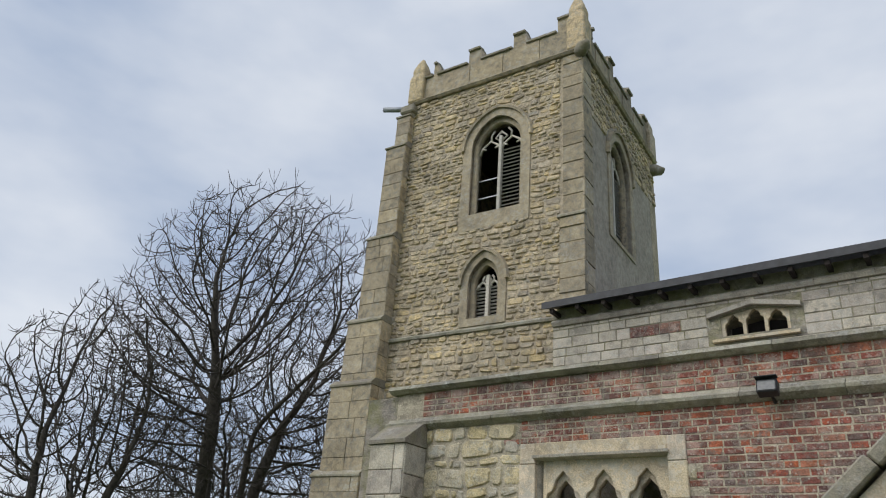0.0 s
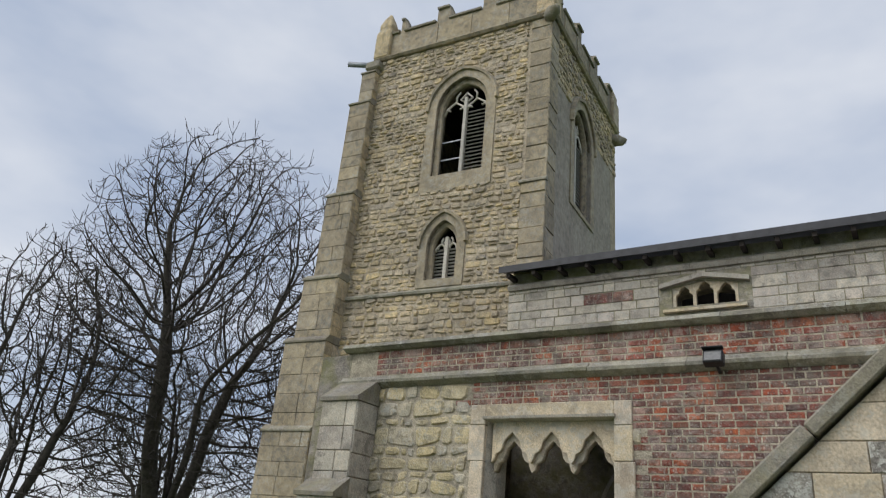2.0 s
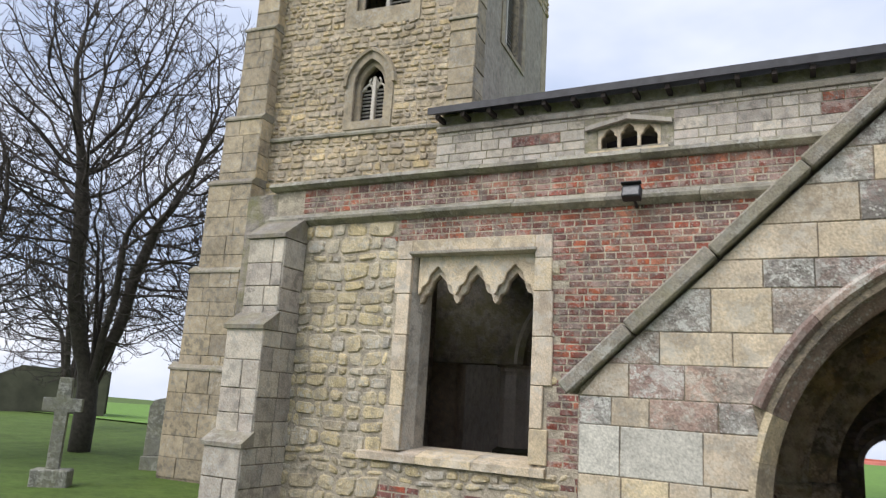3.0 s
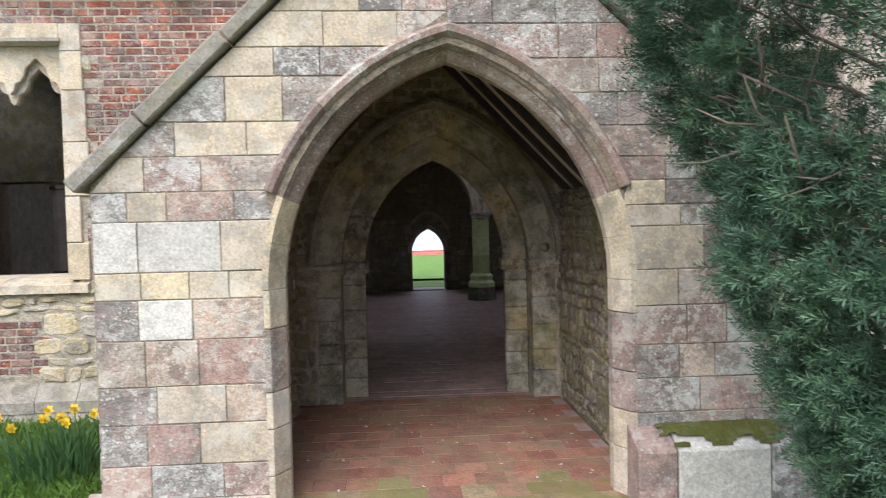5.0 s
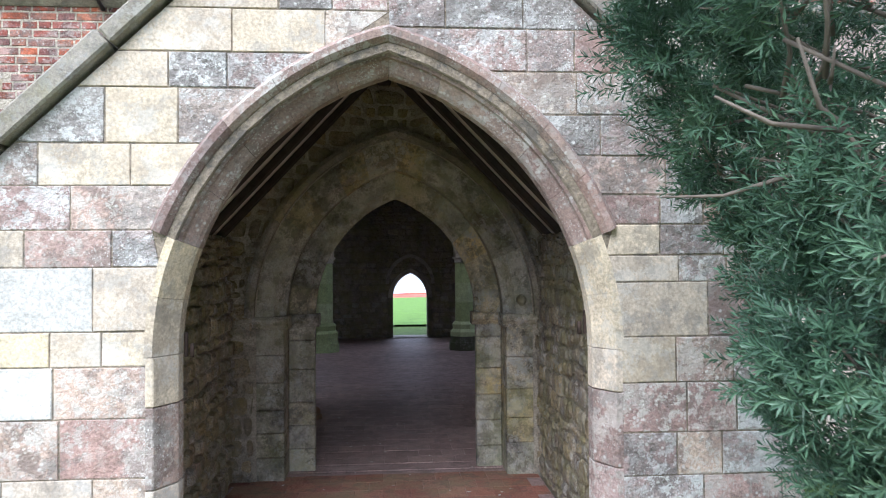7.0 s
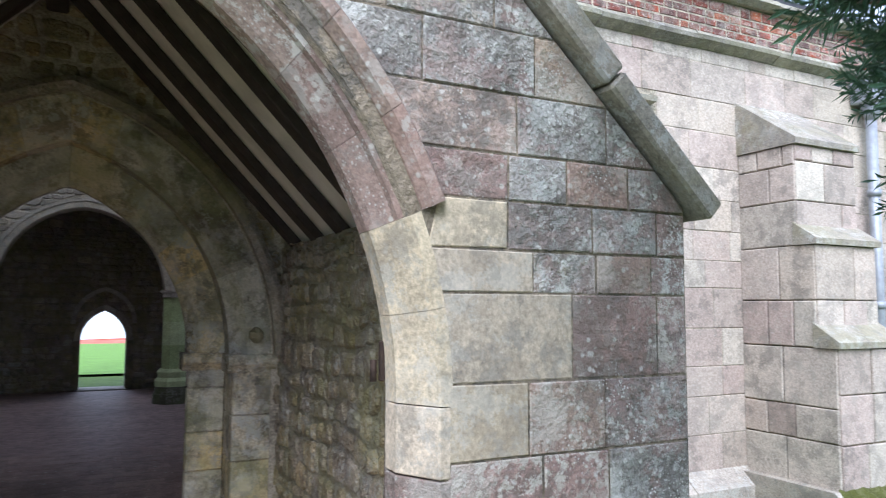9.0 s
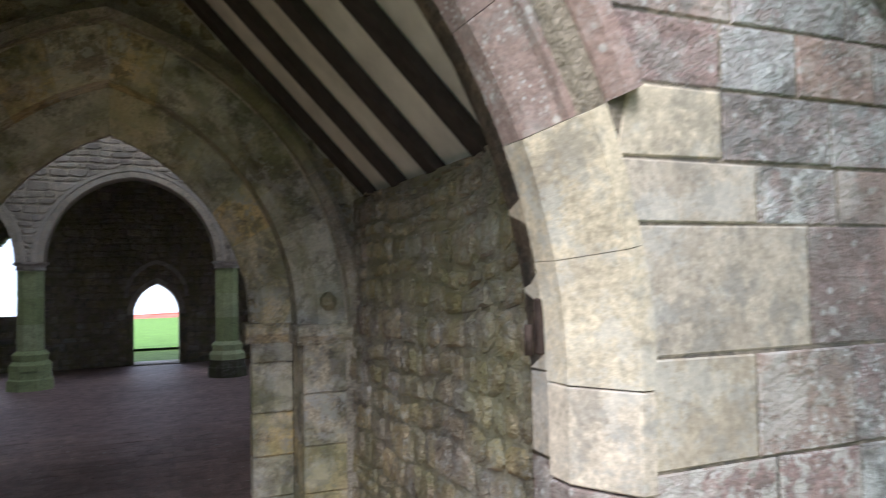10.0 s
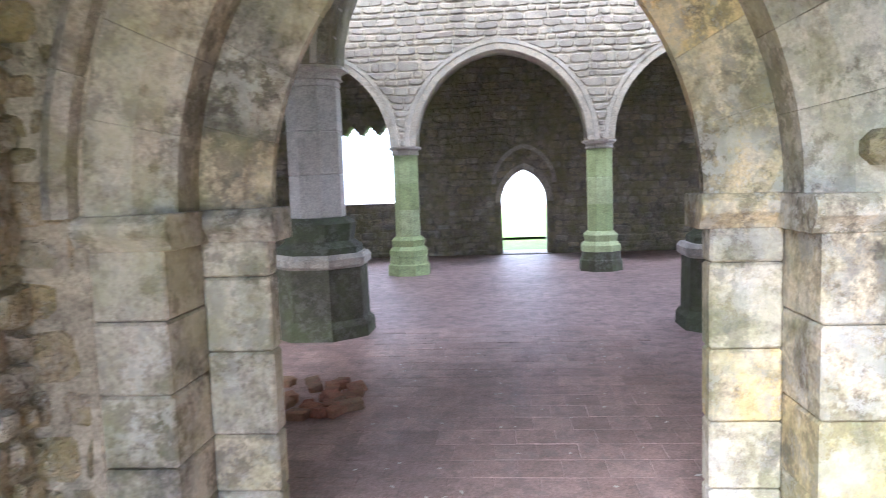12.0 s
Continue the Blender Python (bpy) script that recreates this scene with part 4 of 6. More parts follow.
def porch_roof():
    slope_l = [(PX0 + 0.02, 2.08), (PCX, 3.72)]
    ceil_bm = bmesh.new()
    for s in (-1, 1):
        xw = -0.1 if s < 0 else 2.67
        xo = PX0 - 0.05 if s < 0 else PX1 + 0.05
        sl = (3.62 - 2.16) / abs(PCX - xw)
        zo = 2.16 - sl * abs(xo - xw)
        vs = [ceil_bm.verts.new(p) for p in ((xo, PY + 0.4, zo), (PCX, PY + 0.4, 3.62), (PCX, WALL_Y, 3.62), (xo, WALL_Y, zo),
                                            (xo, PY + 0.4, zo + 0.1), (PCX, PY + 0.4, 3.72), (PCX, WALL_Y, 3.72), (xo, WALL_Y, zo + 0.1))]
        for f in ((0, 1, 2, 3), (4, 5, 6, 7), (0, 1, 5, 4), (2, 3, 7, 6), (0, 3, 7, 4), (1, 2, 6, 5)):
            ceil_bm.faces.new([vs[i] for i in f])
    c = part("ceiling_porch", ceil_bm, M_PLASTER)
    tagged(c, "pale boards of the porch roof between dark rafters", "ceiling", kind="structure")
    n = 5
    for s in (-1, 1):
        xw = -0.1 if s < 0 else 2.67
        d = Vector((PCX - xw, 0, 3.62 - 2.16)).normalized()
        for i in range(n):
            y = 5.96 + i * 0.458
            nn = Vector((-d.z, 0, d.x))
            if nn.z > 0:
                nn = -nn
            a = Vector((xw, 0, 2.155)) - d * 0.12
            b = Vector((PCX, 0, 3.615))
            q = [(a.x, a.z), (b.x, b.z), (b.x + nn.x * 0.05, b.z + nn.z * 0.05), (a.x + nn.x * 0.05, a.z + nn.z * 0.05)]
            r = prism("rafter", q, y - 0.06, y + 0.06, M_TIMBER, None, bevel=0.006)
            tagged(r, "dark oak rafter of the porch roof", "rafter", "porch rafters")
    r = box("ridge_beam", PCX - 0.06, PCX + 0.06, PY + 0.46, WALL_Y, 3.46, 3.6, M_TIMBER)
    tagged(r, "dark oak ridge beam of the porch roof", "beam")


porch_roof()

# ---- inside: floor, arcades, walls, roofs ----
FL = box("floor", -6.0, 18.9, 8.3, 20.6, -0.3, 0.0, M_FLOOR, None, 0.0)
tagged(FL, "dusty dark red brick floor of the empty church", "floor", kind="structure")
porch_floor = empty("floor_porch", "red brick paving of the porch, mossy at its outer edge", "floor", kind="structure")
box("floor_bed", -0.05, 2.62, 4.9, 8.3, -0.3, -0.006, M_FLOOR, porch_floor, 0.0)


def arcade(name, y0, y1, piers, zcap, h, top, holes, x0, x1, label, mat):
    a = empty(name, label, "arcade", kind="structure")
    outer = [(x0, zcap)]
    cuts = []
    hs = []
    for i in range(len(piers) - 1):
        p, q = piers[i] + 0.2, piers[i + 1] - 0.2
        cx, w = (p + q) / 2, (q - p) / 2
        outer += arch_arc(cx, w, zcap, h)
        hs.append(arch_span(cx, w, zcap, h, -1, 0.16))
        for prof, mt in (([(0.0, y0 + 0.12), (0.09, y0 + 0.03), (0.10, y0 + 0.0), (0.155, y0 - 0.004), (0.16, y0 + 0.3), (0.0, y0 + 0.3)], mat),):
            voussoirs(a, cx, w, zcap, h, prof, mt, 7)
            voussoirs(a, cx, w, zcap, h, [(n, y1 - (y - y0)) for n, y in prof][::-1], mt, 7)
    outer += [(x1, zcap), (x1, top), (x0, top)]
    plate("wall_core", outer, holes, y0 + 0.01, y1 - 0.01, M_GREY, a)
    hole_spans = [rect_span(min(p[0] for p in q) - 0.08, max(p[0] for p in q) + 0.08, min(p[1] for p in q) - 0.1, max(p[1] for p in q) + 0.12) for q in holes]
    masonry(a, lambda z: (x0, x1), hs + hole_spans, zcap, top, (0.08, 0.16), (0.14, 0.40), M_GREY, 71, proud=0.006, ch=0.01, wobble=0.02, joint=0.0, warp=0.03, rough=True, m=wall_at(0, y0), is_part=lambda x, z: -1.5 < x < 4.5 and z < 4.4, limit=300)
    return a


def octo(r, a0=math.pi / 8):
    return [(r * math.cos(a0 + k * math.pi / 4), r * math.sin(a0 + k * math.pi / 4)) for k in range(8)]


def lathe8(name, x, y, prof, mat, parent, label=""):
    bm = bmesh.new()
    rings = []
    for r, z in prof:
        rings.append([bm.verts.new((x + a, y + b, z)) for a, b in octo(r)])
    for i in range(len(rings) - 1):
        for k in range(8):
            bm.faces.new((rings[i][k], rings[i][(k + 1) % 8], rings[i + 1][(k + 1) % 8], rings[i + 1][k]))
    bm.faces.new(rings[0][::-1])
    bm.faces.new(rings[-1])
    return part(name, bm, mat, parent, label)


def pier(x, y, r, zcap, z_ped, z_base, shaft_mat, base_mat, ped_mat, label, square=False):
    p = empty("pier", label, "pillar", "arcade piers")
    if square:
        lathe8("pedestal", x, y, [(r * 1.98, -0.02), (r * 1.95, 0.12), (r * 1.78, 0.18), (r * 1.74, z_ped * 0.88)], ped_mat, p)
        lathe8("seat_slab", x, y, [(r * 1.76, z_ped * 0.88), (r * 1.9, z_ped * 0.92), (r * 1.92, z_ped), (r * 1.8, z_ped + 0.04)], M_GREY, p, "grey stone seat slab")
    else:
        lathe8("pedestal", x, y, [(r * 1.75, -0.02), (r * 1.72, z_ped * 0.55), (r * 1.6, z_ped * 0.62), (r * 1.55, z_ped)], ped_mat, p)
    lathe8("base", x, y, [(r * 1.6, z_ped + 0.005), (r * 1.6, z_ped + 0.1), (r * 1.3, z_ped + 0.16), (r * 1.4, z_base - 0.06), (r * 1.08, z_base)], base_mat, p)
    z = z_base
    k = 0
    while z < zcap - 0.13:
        h = min(0.42, zcap - 0.12 - z)
        lathe8("drum", x, y, [(r * 0.995, z + 0.001), (r * 1.02, z + 0.008), (r * 1.02, z + h - 0.008), (r * 0.995, z + h - 0.001)], shaft_mat, p)
        z += h
    lathe8("capital", x, y, [(r * 1.0, zcap - 0.13), (r * 1.15, zcap - 0.12), (r * 1.08, zcap - 0.09), (r * 1.1, zcap - 0.06), (r * 1.35, zcap - 0.03), (r * 1.35, zcap)], shaft_mat if shaft_mat is not M_PIERGREEN else M_PIER, p)


N_Y = 17.4
n_piers = [-9.2, -6.15, -3.12, -0.09, 2.96, 6.0, 9.05, 12.1, 15.2, 18.3]
clere_n = [[(c - 0.62, 4.55), (c + 0.62, 4.55), (c + 0.62, 5.35), (c - 0.62, 5.35)] for c in (-2.6, 1.95, 6.5, 11.0)]
arcade("wall_arcade_north", N_Y - 0.28, N_Y + 0.28, [p for p in n_piers if p > -6.5], 2.03, 1.42, 7.3, clere_n, -6.1, 18.9, "white stone arcade of pointed arches with clerestory above", M_PIER)
for x in n_piers:
    if -6 < x < 18:
        pier(x, N_Y, 0.20, 2.03, 0.30, 0.62, M_PIERGREEN, M_PIERGREEN, M_PIERGREEN if x < 1 else M_DARKSTONE, "octagonal stone pier green with algae on a moulded base")
S_Y = 13.0
s_piers = [-4.35, -0.40, 3.62, 7.6, 11.6, 15.6]
CLW = [(-2.84, -1.73), (1.66, 2.77), (6.2, 7.3), (10.7, 11.8)]
clere_s = [[(a, 6.49), (b, 6.49), (b, 6.85), ((a + b) / 2, 6.94), (a, 6.85)] for a, b in CLW]
SW_Y0 = 12.62


def south_arcade():
    a = empty("wall_arcade_south", "clerestory wall of pale stone patched with red brick over an arcade", "wall", kind="structure")
    outer = [(-6.1, 2.62)]
    spans = []
    for i in range(len(s_piers) - 1):
        p, q = s_piers[i] + 0.26, s_piers[i + 1] - 0.26
        outer += arch_arc((p + q) / 2, (q - p) / 2, 2.62, 1.55)
        voussoirs(a, (p + q) / 2, (q - p) / 2, 2.62, 1.55, [(0.0, SW_Y0 + 0.16), (0.1, SW_Y0 + 0.05), (0.11, SW_Y0 - 0.004), (0.17, SW_Y0 - 0.004), (0.17, SW_Y0 + 0.3), (0.0, SW_Y0 + 0.3)], M_PIER, 7)
    outer += [(18.9, 2.62), (18.9, 7.5), (-6.1, 7.5)]
    plate("wall_core", outer, clere_s, SW_Y0, 13.3, M_INNER, a)

    def choose(x, z, r):
        d = noise.noise(Vector((x * 0.55, z * 1.5, 4.2)))
        return M_BRICK if d > 0.28 and z > 6.75 else M_GREY
    holes = [rect_span(p - 0.22, q + 0.22, 6.3, 7.06) for p, q in CLW]
    masonry(a, lambda z: (-6.1, 12.0), holes, 5.7, 7.15, (0.12, 0.24), (0.25, 0.6), M_GREY, 81, proud=0.012, ch=0.008, m=wall_at(0, SW_Y0), choose=choose, is_part=lambda x, z: x < 3, limit=300)
    run_stones(a, -6.1, 18.9, [(12.7, 7.15), (12.56, 7.15), (12.52, 7.22), (12.56, 7.27), (12.7, 7.27)], M_GREY, (0.8, 1.3), "cornice_stone", 83)
    run_stones(a, -6.1, 18.9, [(12.7, 6.2), (12.55, 6.2), (12.55, 6.3), (12.7, 6.36)], M_GREY, (0.8, 1.3), "string_stone", 84)
    for k, (p, q) in enumerate(CLW):
        w = empty("window_" + str(4 + k), "low three-light clerestory window under a pointed label", "window", kind="structure")
        c = (p + q) / 2
        lw = (q - p - 0.06) / 3
        hs = []
        for j in range(3):
            x0, x1 = p + 0.03 + j * lw + 0.04, p + 0.03 + (j + 1) * lw - 0.04
            hs.append(light_head(x0 - 0.015, x1 + 0.015, 6.50, 6.72 if j == 1 else 6.66))
        plate("tracery", [(p - 0.12, 6.46), (q + 0.12, 6.46), (q + 0.12, 6.86), (c, 6.98), (p - 0.12, 6.86)], hs, SW_Y0 + 0.04, SW_Y0 + 0.16, M_BUFF, w)
        for q0, q1 in (((p - 0.2, 6.88), (c, 7.03)), ((c, 7.03), (q + 0.2, 6.88))):
            prism("label_mould", [(q0[0], q0[1] - 0.05), (q1[0], q1[1] - 0.05), (q1[0], q1[1] + 0.03), (q0[0], q0[1] + 0.03)], SW_Y0 - 0.09, SW_Y0 + 0.1, M_GREY, w)
        prism("sill", [(12.8, 6.38), (12.54, 6.38), (12.54, 6.43), (12.8, 6.49)], p - 0.14, q + 0.14, M_BUFF, w, axis="x")


south_arcade()
for x in s_piers:
    pier(x, S_Y, 0.27, 2.62, 0.78, 1.17, M_PIER, M_DARKSTONE, M_DARKSTONE, "stone pier on a dark stained pedestal with stone seat", True)

# north wall with door and windows
NW_Y = 20.0
ND = dict(cx=1.86, w=0.44, zs=1.02, h=0.62)
wall_north = empty("wall_north", "dark damp rubble north wall with a small pointed doorway", "wall", kind="structure")
nwin = [[(c - 0.68, 1.06), (c + 0.68, 1.06)] + head_scallop(c - 0.68, c + 0.68, 2.42, 2.62, 4) for c in (-1.32, -5.0, 6.4, 10.6, 14.6)]
nd_out = arch_outline(ND["cx"], ND["w"], ND["zs"], ND["h"], -0.2)
plate("wall_core", [(-6.1, -0.2)] + nd_out + [(18.9, -0.2), (18.9, 3.9), (-6.1, 3.9)], nwin, NW_Y, NW_Y + 0.55, M_INNER, wall_north)
masonry(wall_north, lambda z: (-6.1, 18.9), [arch_span(ND["cx"], ND["w"], ND["zs"], ND["h"], -1, 0.12)] + [rect_span(p[0][0] - 0.05, p[1][0] + 0.05, 1.0, 2.7) for p in nwin], 0.0, 3.9,
        (0.09, 0.17), (0.15, 0.38), M_INNER, 91, proud=0.012, ch=0.012, wobble=0.02, joint=0.0, warp=0.04, rough=True, m=wall_at(0, NW_Y), is_part=lambda x, z: -1 < x < 4 and z < 2.6, limit=300)
voussoirs(wall_north, ND["cx"], ND["w"], ND["zs"], ND["h"], [(0.0, 20.3), (0.0, 20.02), (0.03, 19.98), (0.12, 19.975), (0.12, 20.3)], M_GREY, 4)
voussoirs(wall_north, ND["cx"], ND["w"] + 0.05, ND["zs"] + 0.36, ND["h"], [(0.05, 20.1), (0.05, 19.93), (0.13, 19.92), (0.14, 20.1)], M_GREY, 4, "hood_stone")
box("door_step", 1.36, 2.36, 19.9, 20.6, -0.1, 0.02, M_GREY, wall_north, 0.01)

east_m = pose(19.4, 0, 0, 0, 0, 90)
# unseen east end: its three big openings are added to brighten the interior
ww = plate("wall_east", [(8.05, -0.3), (20.55, -0.3), (20.55, 3.8), (17.7, 4.4), (17.7, 8.0), (12.6, 8.0), (12.6, 5.4), (8.05, 4.6)],
           [arch_outline(15.0, 1.9, 4.6, 2.2, 1.4), arch_outline(10.6, 0.9, 2.4, 1.0, 1.2), arch_outline(19.1, 0.6, 2.2, 0.8, 1.2)], 0.0, 0.55, M_INNER, None, m=east_m)
tagged(ww, "unseen rubble east wall, its large open pointed windows added to light the inside", "wall", kind="structure")
for nm, x0, x1 in (("wall_west", -6.6, -6.05),):
    w = box(nm, x0, x1, 8.05, 20.55, -0.3, 4.6, M_INNER, None, 0.0)
    tagged(w, "dark rubble end wall of the church", "wall", kind="structure")
w = box("wall_nave_west", -6.6, -6.11, 13.3, 17.7, 2.0, 8.2, M_INNER, None, 0.0)
tagged(w, "tower side wall facing the nave", "wall", kind="structure")


def slab_roof(name, pts, label, th=0.14):
    bm = bmesh.new()
    lo = [bm.verts.new(p) for p in pts]
    hi = [bm.verts.new((p[0], p[1], p[2] + th)) for p in pts]
    bm.faces.new(lo)
    bm.faces.new(hi)
    for i in range(len(pts)):
        bm.faces.new((lo[i], lo[(i + 1) % len(pts)], hi[(i + 1) % len(pts)], hi[i]))
    tagged(part(name, bm, M_ROOF), label, "roof", kind="structure")


# the unseen ridge is left open between the slopes to light the nave
slab_roof("roof_nave_south", [(-6.15, 12.22, 7.42), (19.2, 12.22, 7.42), (19.2, 14.2, 8.15), (-6.15, 14.2, 8.15)], "dark lead south slope of the nave roof, cut short to light the nave")
slab_roof("roof_nave_north", [(-6.15, 15.75, 8.2), (19.2, 15.75, 8.2), (19.2, 17.9, 7.3), (-6.15, 17.9, 7.3)], "dark lead north slope of the nave roof, cut short to light the nave")
for xb in (-4.0, -0.4, 3.6, 7.6, 11.6, 15.6):
    r = prism("tie_beam", [(12.9, 7.35), (17.4, 7.35), (17.4, 7.6), (15.1, 7.78), (12.9, 7.6)], xb - 0.12, xb + 0.12, M_TIMBER, None, axis="x")
    tagged(r, "heavy dark oak tie beam across the nave", "beam", "nave tie beams")
slab_roof("ceiling_south_aisle", [(-6.05, 8.6, 4.55), (19.0, 8.6, 4.55), (19.0, 12.62, 5.6), (-6.05, 12.62, 5.6)], "dark lean-to roof over the south aisle")
slab_roof("ceiling_north_aisle", [(-6.05, 17.68, 4.35), (19.0, 17.68, 4.35), (19.0, 20.7, 3.72), (-6.05, 20.7, 3.72)], "dark lean-to roof over the north aisle")
x = -6.0
while x < 12:
    r = box("rafter", x, x + 0.08, 12.28, 12.66, 7.33, 7.42, M_TIMBER, None, 0.006)
    tagged(r, "short dark rafter end under the nave eave", "rafter", "eave rafters")
    x += 0.55


# ---- the tower ----
TM = pose(-5.52, 12.93, 0, 0, 0, 4.3)
tower = empty("church_tower", "tall square church tower of buff rubble with battlements", "tower")


def tower_window(cx, w, z0, zs, h, parent_m, lights, frame_w, louvre_from, label, base_drop, blind_left):
    wdw = new("belfry_window")
    wdw["label"] = label
    wdw.parent = tower
    outer = arch_outline(cx, w, zs, h, z0 - base_drop, frame_w)
    inner = arch_outline(cx, w, zs, h, z0)
    plate("stone_surround", outer, [inner], -0.03, 0.10, M_TDRESS, wdw, m=parent_m)
    voussoirs(wdw, cx, w, zs, h, [(frame_w - 0.02, 0.1), (frame_w - 0.02, -0.09), (frame_w + 0.04, -0.10), (frame_w + 0.08, -0.02), (frame_w + 0.08, 0.1)], M_TDRESS, 5, "hood_stone", parent_m)
    inner2 = arch_outline(cx, w - 0.10, zs, h - 0.12, z0 + 0.02)
    plate("inner_order", inner, [inner2], 0.10, 0.30, M_TDRESS, wdw, m=parent_m)
    wi = w - 0.10
    # mullion and tracery bars
    box("mullion", cx - 0.045, cx + 0.045, 0.17, 0.29, z0, zs + h * 0.45, M_PIER, wdw, 0.012, m=parent_m)
    r = 0.032
    for s in (-1, 1):
        c = cx + s * wi * 0.5
        q = wi * 0.5
        zt = zs - 0.05
        tube("tracery_bar", [(cx, 0.23, zt), (c - s * q * 0.75, 0.23, zt + q * 0.62), (c, 0.23, zt + q * 1.15), (c + s * q * 0.75, 0.23, zt + q * 0.62), (c + s * q, 0.23, zt)], r, M_PIER, wdw, 5, m=parent_m)
        tube("tracery_bar", [(c - s * q * 0.1, 0.23, zt + q * 1.15), (c - s * q * 0.05, 0.23, zt + q * 1.7), (c - s * q * 0.35, 0.23, zt + q * 2.1)], r * 0.9, M_PIER, wdw, 5, m=parent_m)
        tube("tracery_bar", [(cx, 0.23, zt + q * 0.9), (c - s * q * 0.45, 0.23, zt + q * 1.35), (cx, 0.23, zt + q * 1.9)], r * 0.9, M_PIER, wdw, 5, m=parent_m)
        tube("cusp", [(c - s * q * 0.75, 0.23, zt + q * 0.55), (c - s * q * 0.42, 0.23, zt + q * 0.42)], r * 0.8, M_PIER, wdw, 5, m=parent_m)
        tube("cusp", [(c + s * q * 0.75, 0.23, zt + q * 0.55), (c + s * q * 0.42, 0.23, zt + q * 0.42)], r * 0.8, M_PIER, wdw, 5, m=parent_m)
        if blind_left and s < 0:
            for zz in (z0 + 0.55, z0 + 1.05):
                box("iron_bar", cx - wi, cx - 0.04, 0.25, 0.27, zz, zz + 0.03, M_LEAD, wdw, 0.0, m=parent_m)
            continue
        z = z0 + 0.06
        while z < zs + (0.05 if lights else 0.0):
            box("louvre_slat", cx + (0.045 if s > 0 else -wi), cx + (wi if s > 0 else -0.045), 0.24, 0.38, z, z + 0.03, M_LOUVRE, wdw, 0.0,
                m=parent_m @ pose(0, 0.31, z, 35, 0, 0) @ pose(0, -0.31, -z))
            z += louvre_from
    return inner2


def build_tower():
    W, D, TOP = 5.0, 5.5, 14.27
    # south and east faces with openings, the other two plain
    s_open = [arch_outline(-2.25, 0.70, 12.25, 0.85, 10.38), arch_outline(-2.42, 0.40, 8.55, 0.62, 7.72)]
    plate("wall_south", [(-W, -0.3), (0, -0.3), (0, TOP), (-W, TOP)], s_open, 0.0, 0.5, M_TOWER, tower, m=TM)
    ME = TM @ pose(0, 0, 0, 0, 0, 90)
    e_open = [arch_outline(2.45, 0.70, 12.25, 0.85, 10.1), arch_outline(2.2, 0.22, 8.0, 0.3, 7.3)]
    plate("wall_east", [(0.5, -0.3), (D - 0.5, -0.3), (D - 0.5, TOP), (0.5, TOP)], e_open, 0.005, 0.5, M_RENDER, tower, "grey rendered east face", m=ME)
    box("wall_north", -W, 0, D - 0.5, D, -0.3, TOP, M_TOWER, tower, 0.0, m=TM)
    box("wall_west", -W, -W + 0.5, 0.5, D - 0.5, -0.3, TOP, M_TOWER, tower, 0.0, m=TM)
    box("roof", -W + 0.3, -0.3, 0.3, D - 0.3, TOP - 0.4, TOP - 0.2, M_ROOF, tower, 0.0, m=TM)
    box("bell_floor", -W + 0.5, -0.5, 0.5, D - 0.5, 9.5, 9.6, M_TIMBER, tower, 0.0, m=TM)
    holes = [arch_span(-2.25, 0.70, 12.25, 0.85, 9.95, 0.24), arch_span(-2.42, 0.40, 8.55, 0.62, 7.5, 0.2)]
    masonry(tower, lambda z: (-W, -0.55), holes, 4.5, 7.40, (0.08, 0.19), (0.14, 0.46), M_TOWER, 101, proud=0.03, ch=0.016, wobble=0.03, joint=-0.003, warp=0.05, rough=True, m=TM, is_part=lambda x, z: z > 5.5, limit=140)
    masonry(tower, lambda z: (-W, -0.55), holes, 7.48, TOP, (0.075, 0.18), (0.14, 0.46), M_TOWER, 102, proud=0.03, ch=0.016, wobble=0.03, joint=-0.003, warp=0.05, rough=True, m=TM, is_part=lambda x, z: z < 9, limit=160)
    # upper stage of the east face shows its rubble
    masonry(tower, lambda z: (0.5, D - 0.02), [arch_span(2.45, 0.70, 12.25, 0.85, 9, 0.35)], 12.7, TOP, (0.11, 0.2), (0.16, 0.42), M_TOWER, 103, proud=0.03, ch=0.018, wobble=0.016, rough=True, m=ME)
    # clasping corner strip, wider below the offset
    masonry(tower, lambda z: (-0.56, 0.03), [], 4.5, 9.75, (0.3, 0.5), (0.6, 0.7), M_TDRESS, 104, proud=0.05, ch=0.01, joint=0.003, m=TM @ pose(0, -0.05, 0), is_part=lambda x, z: True)
    masonry(tower, lambda z: (-0.50, 0.02), [], 9.85, TOP, (0.3, 0.5), (0.6, 0.7), M_TDRESS, 105, proud=0.03, ch=0.01, joint=0.003, m=TM, is_part=lambda x, z: True)
    masonry(tower, lambda z: (-0.03, 0.5), [], 7.0, TOP, (0.3, 0.5), (0.6, 0.7), M_TDRESS, 106, proud=0.03, ch=0.01, joint=0.003, m=ME, is_part=lambda x, z: True)
    prism("weathering", [(0.0, 9.75), (-0.13, 9.75), (-0.13, 9.79), (0.0, 9.9)], -0.60, 0.05, M_COPE, tower, axis="x", m=TM)
    box("corner_core", -0.54, 0.02, -0.06, 0.1, 4.3, 9.75, M_TOWER, tower, 0.0, m=TM)
    # strings and cornice
    run_stones(tower, -W - 0.1, -0.56, [(0.1, 7.38), (-0.07, 7.40), (-0.08, 7.45), (-0.02, 7.51), (0.1, 7.53)], M_STRING, (0.8, 1.3), "string_stone", 107, m=TM)
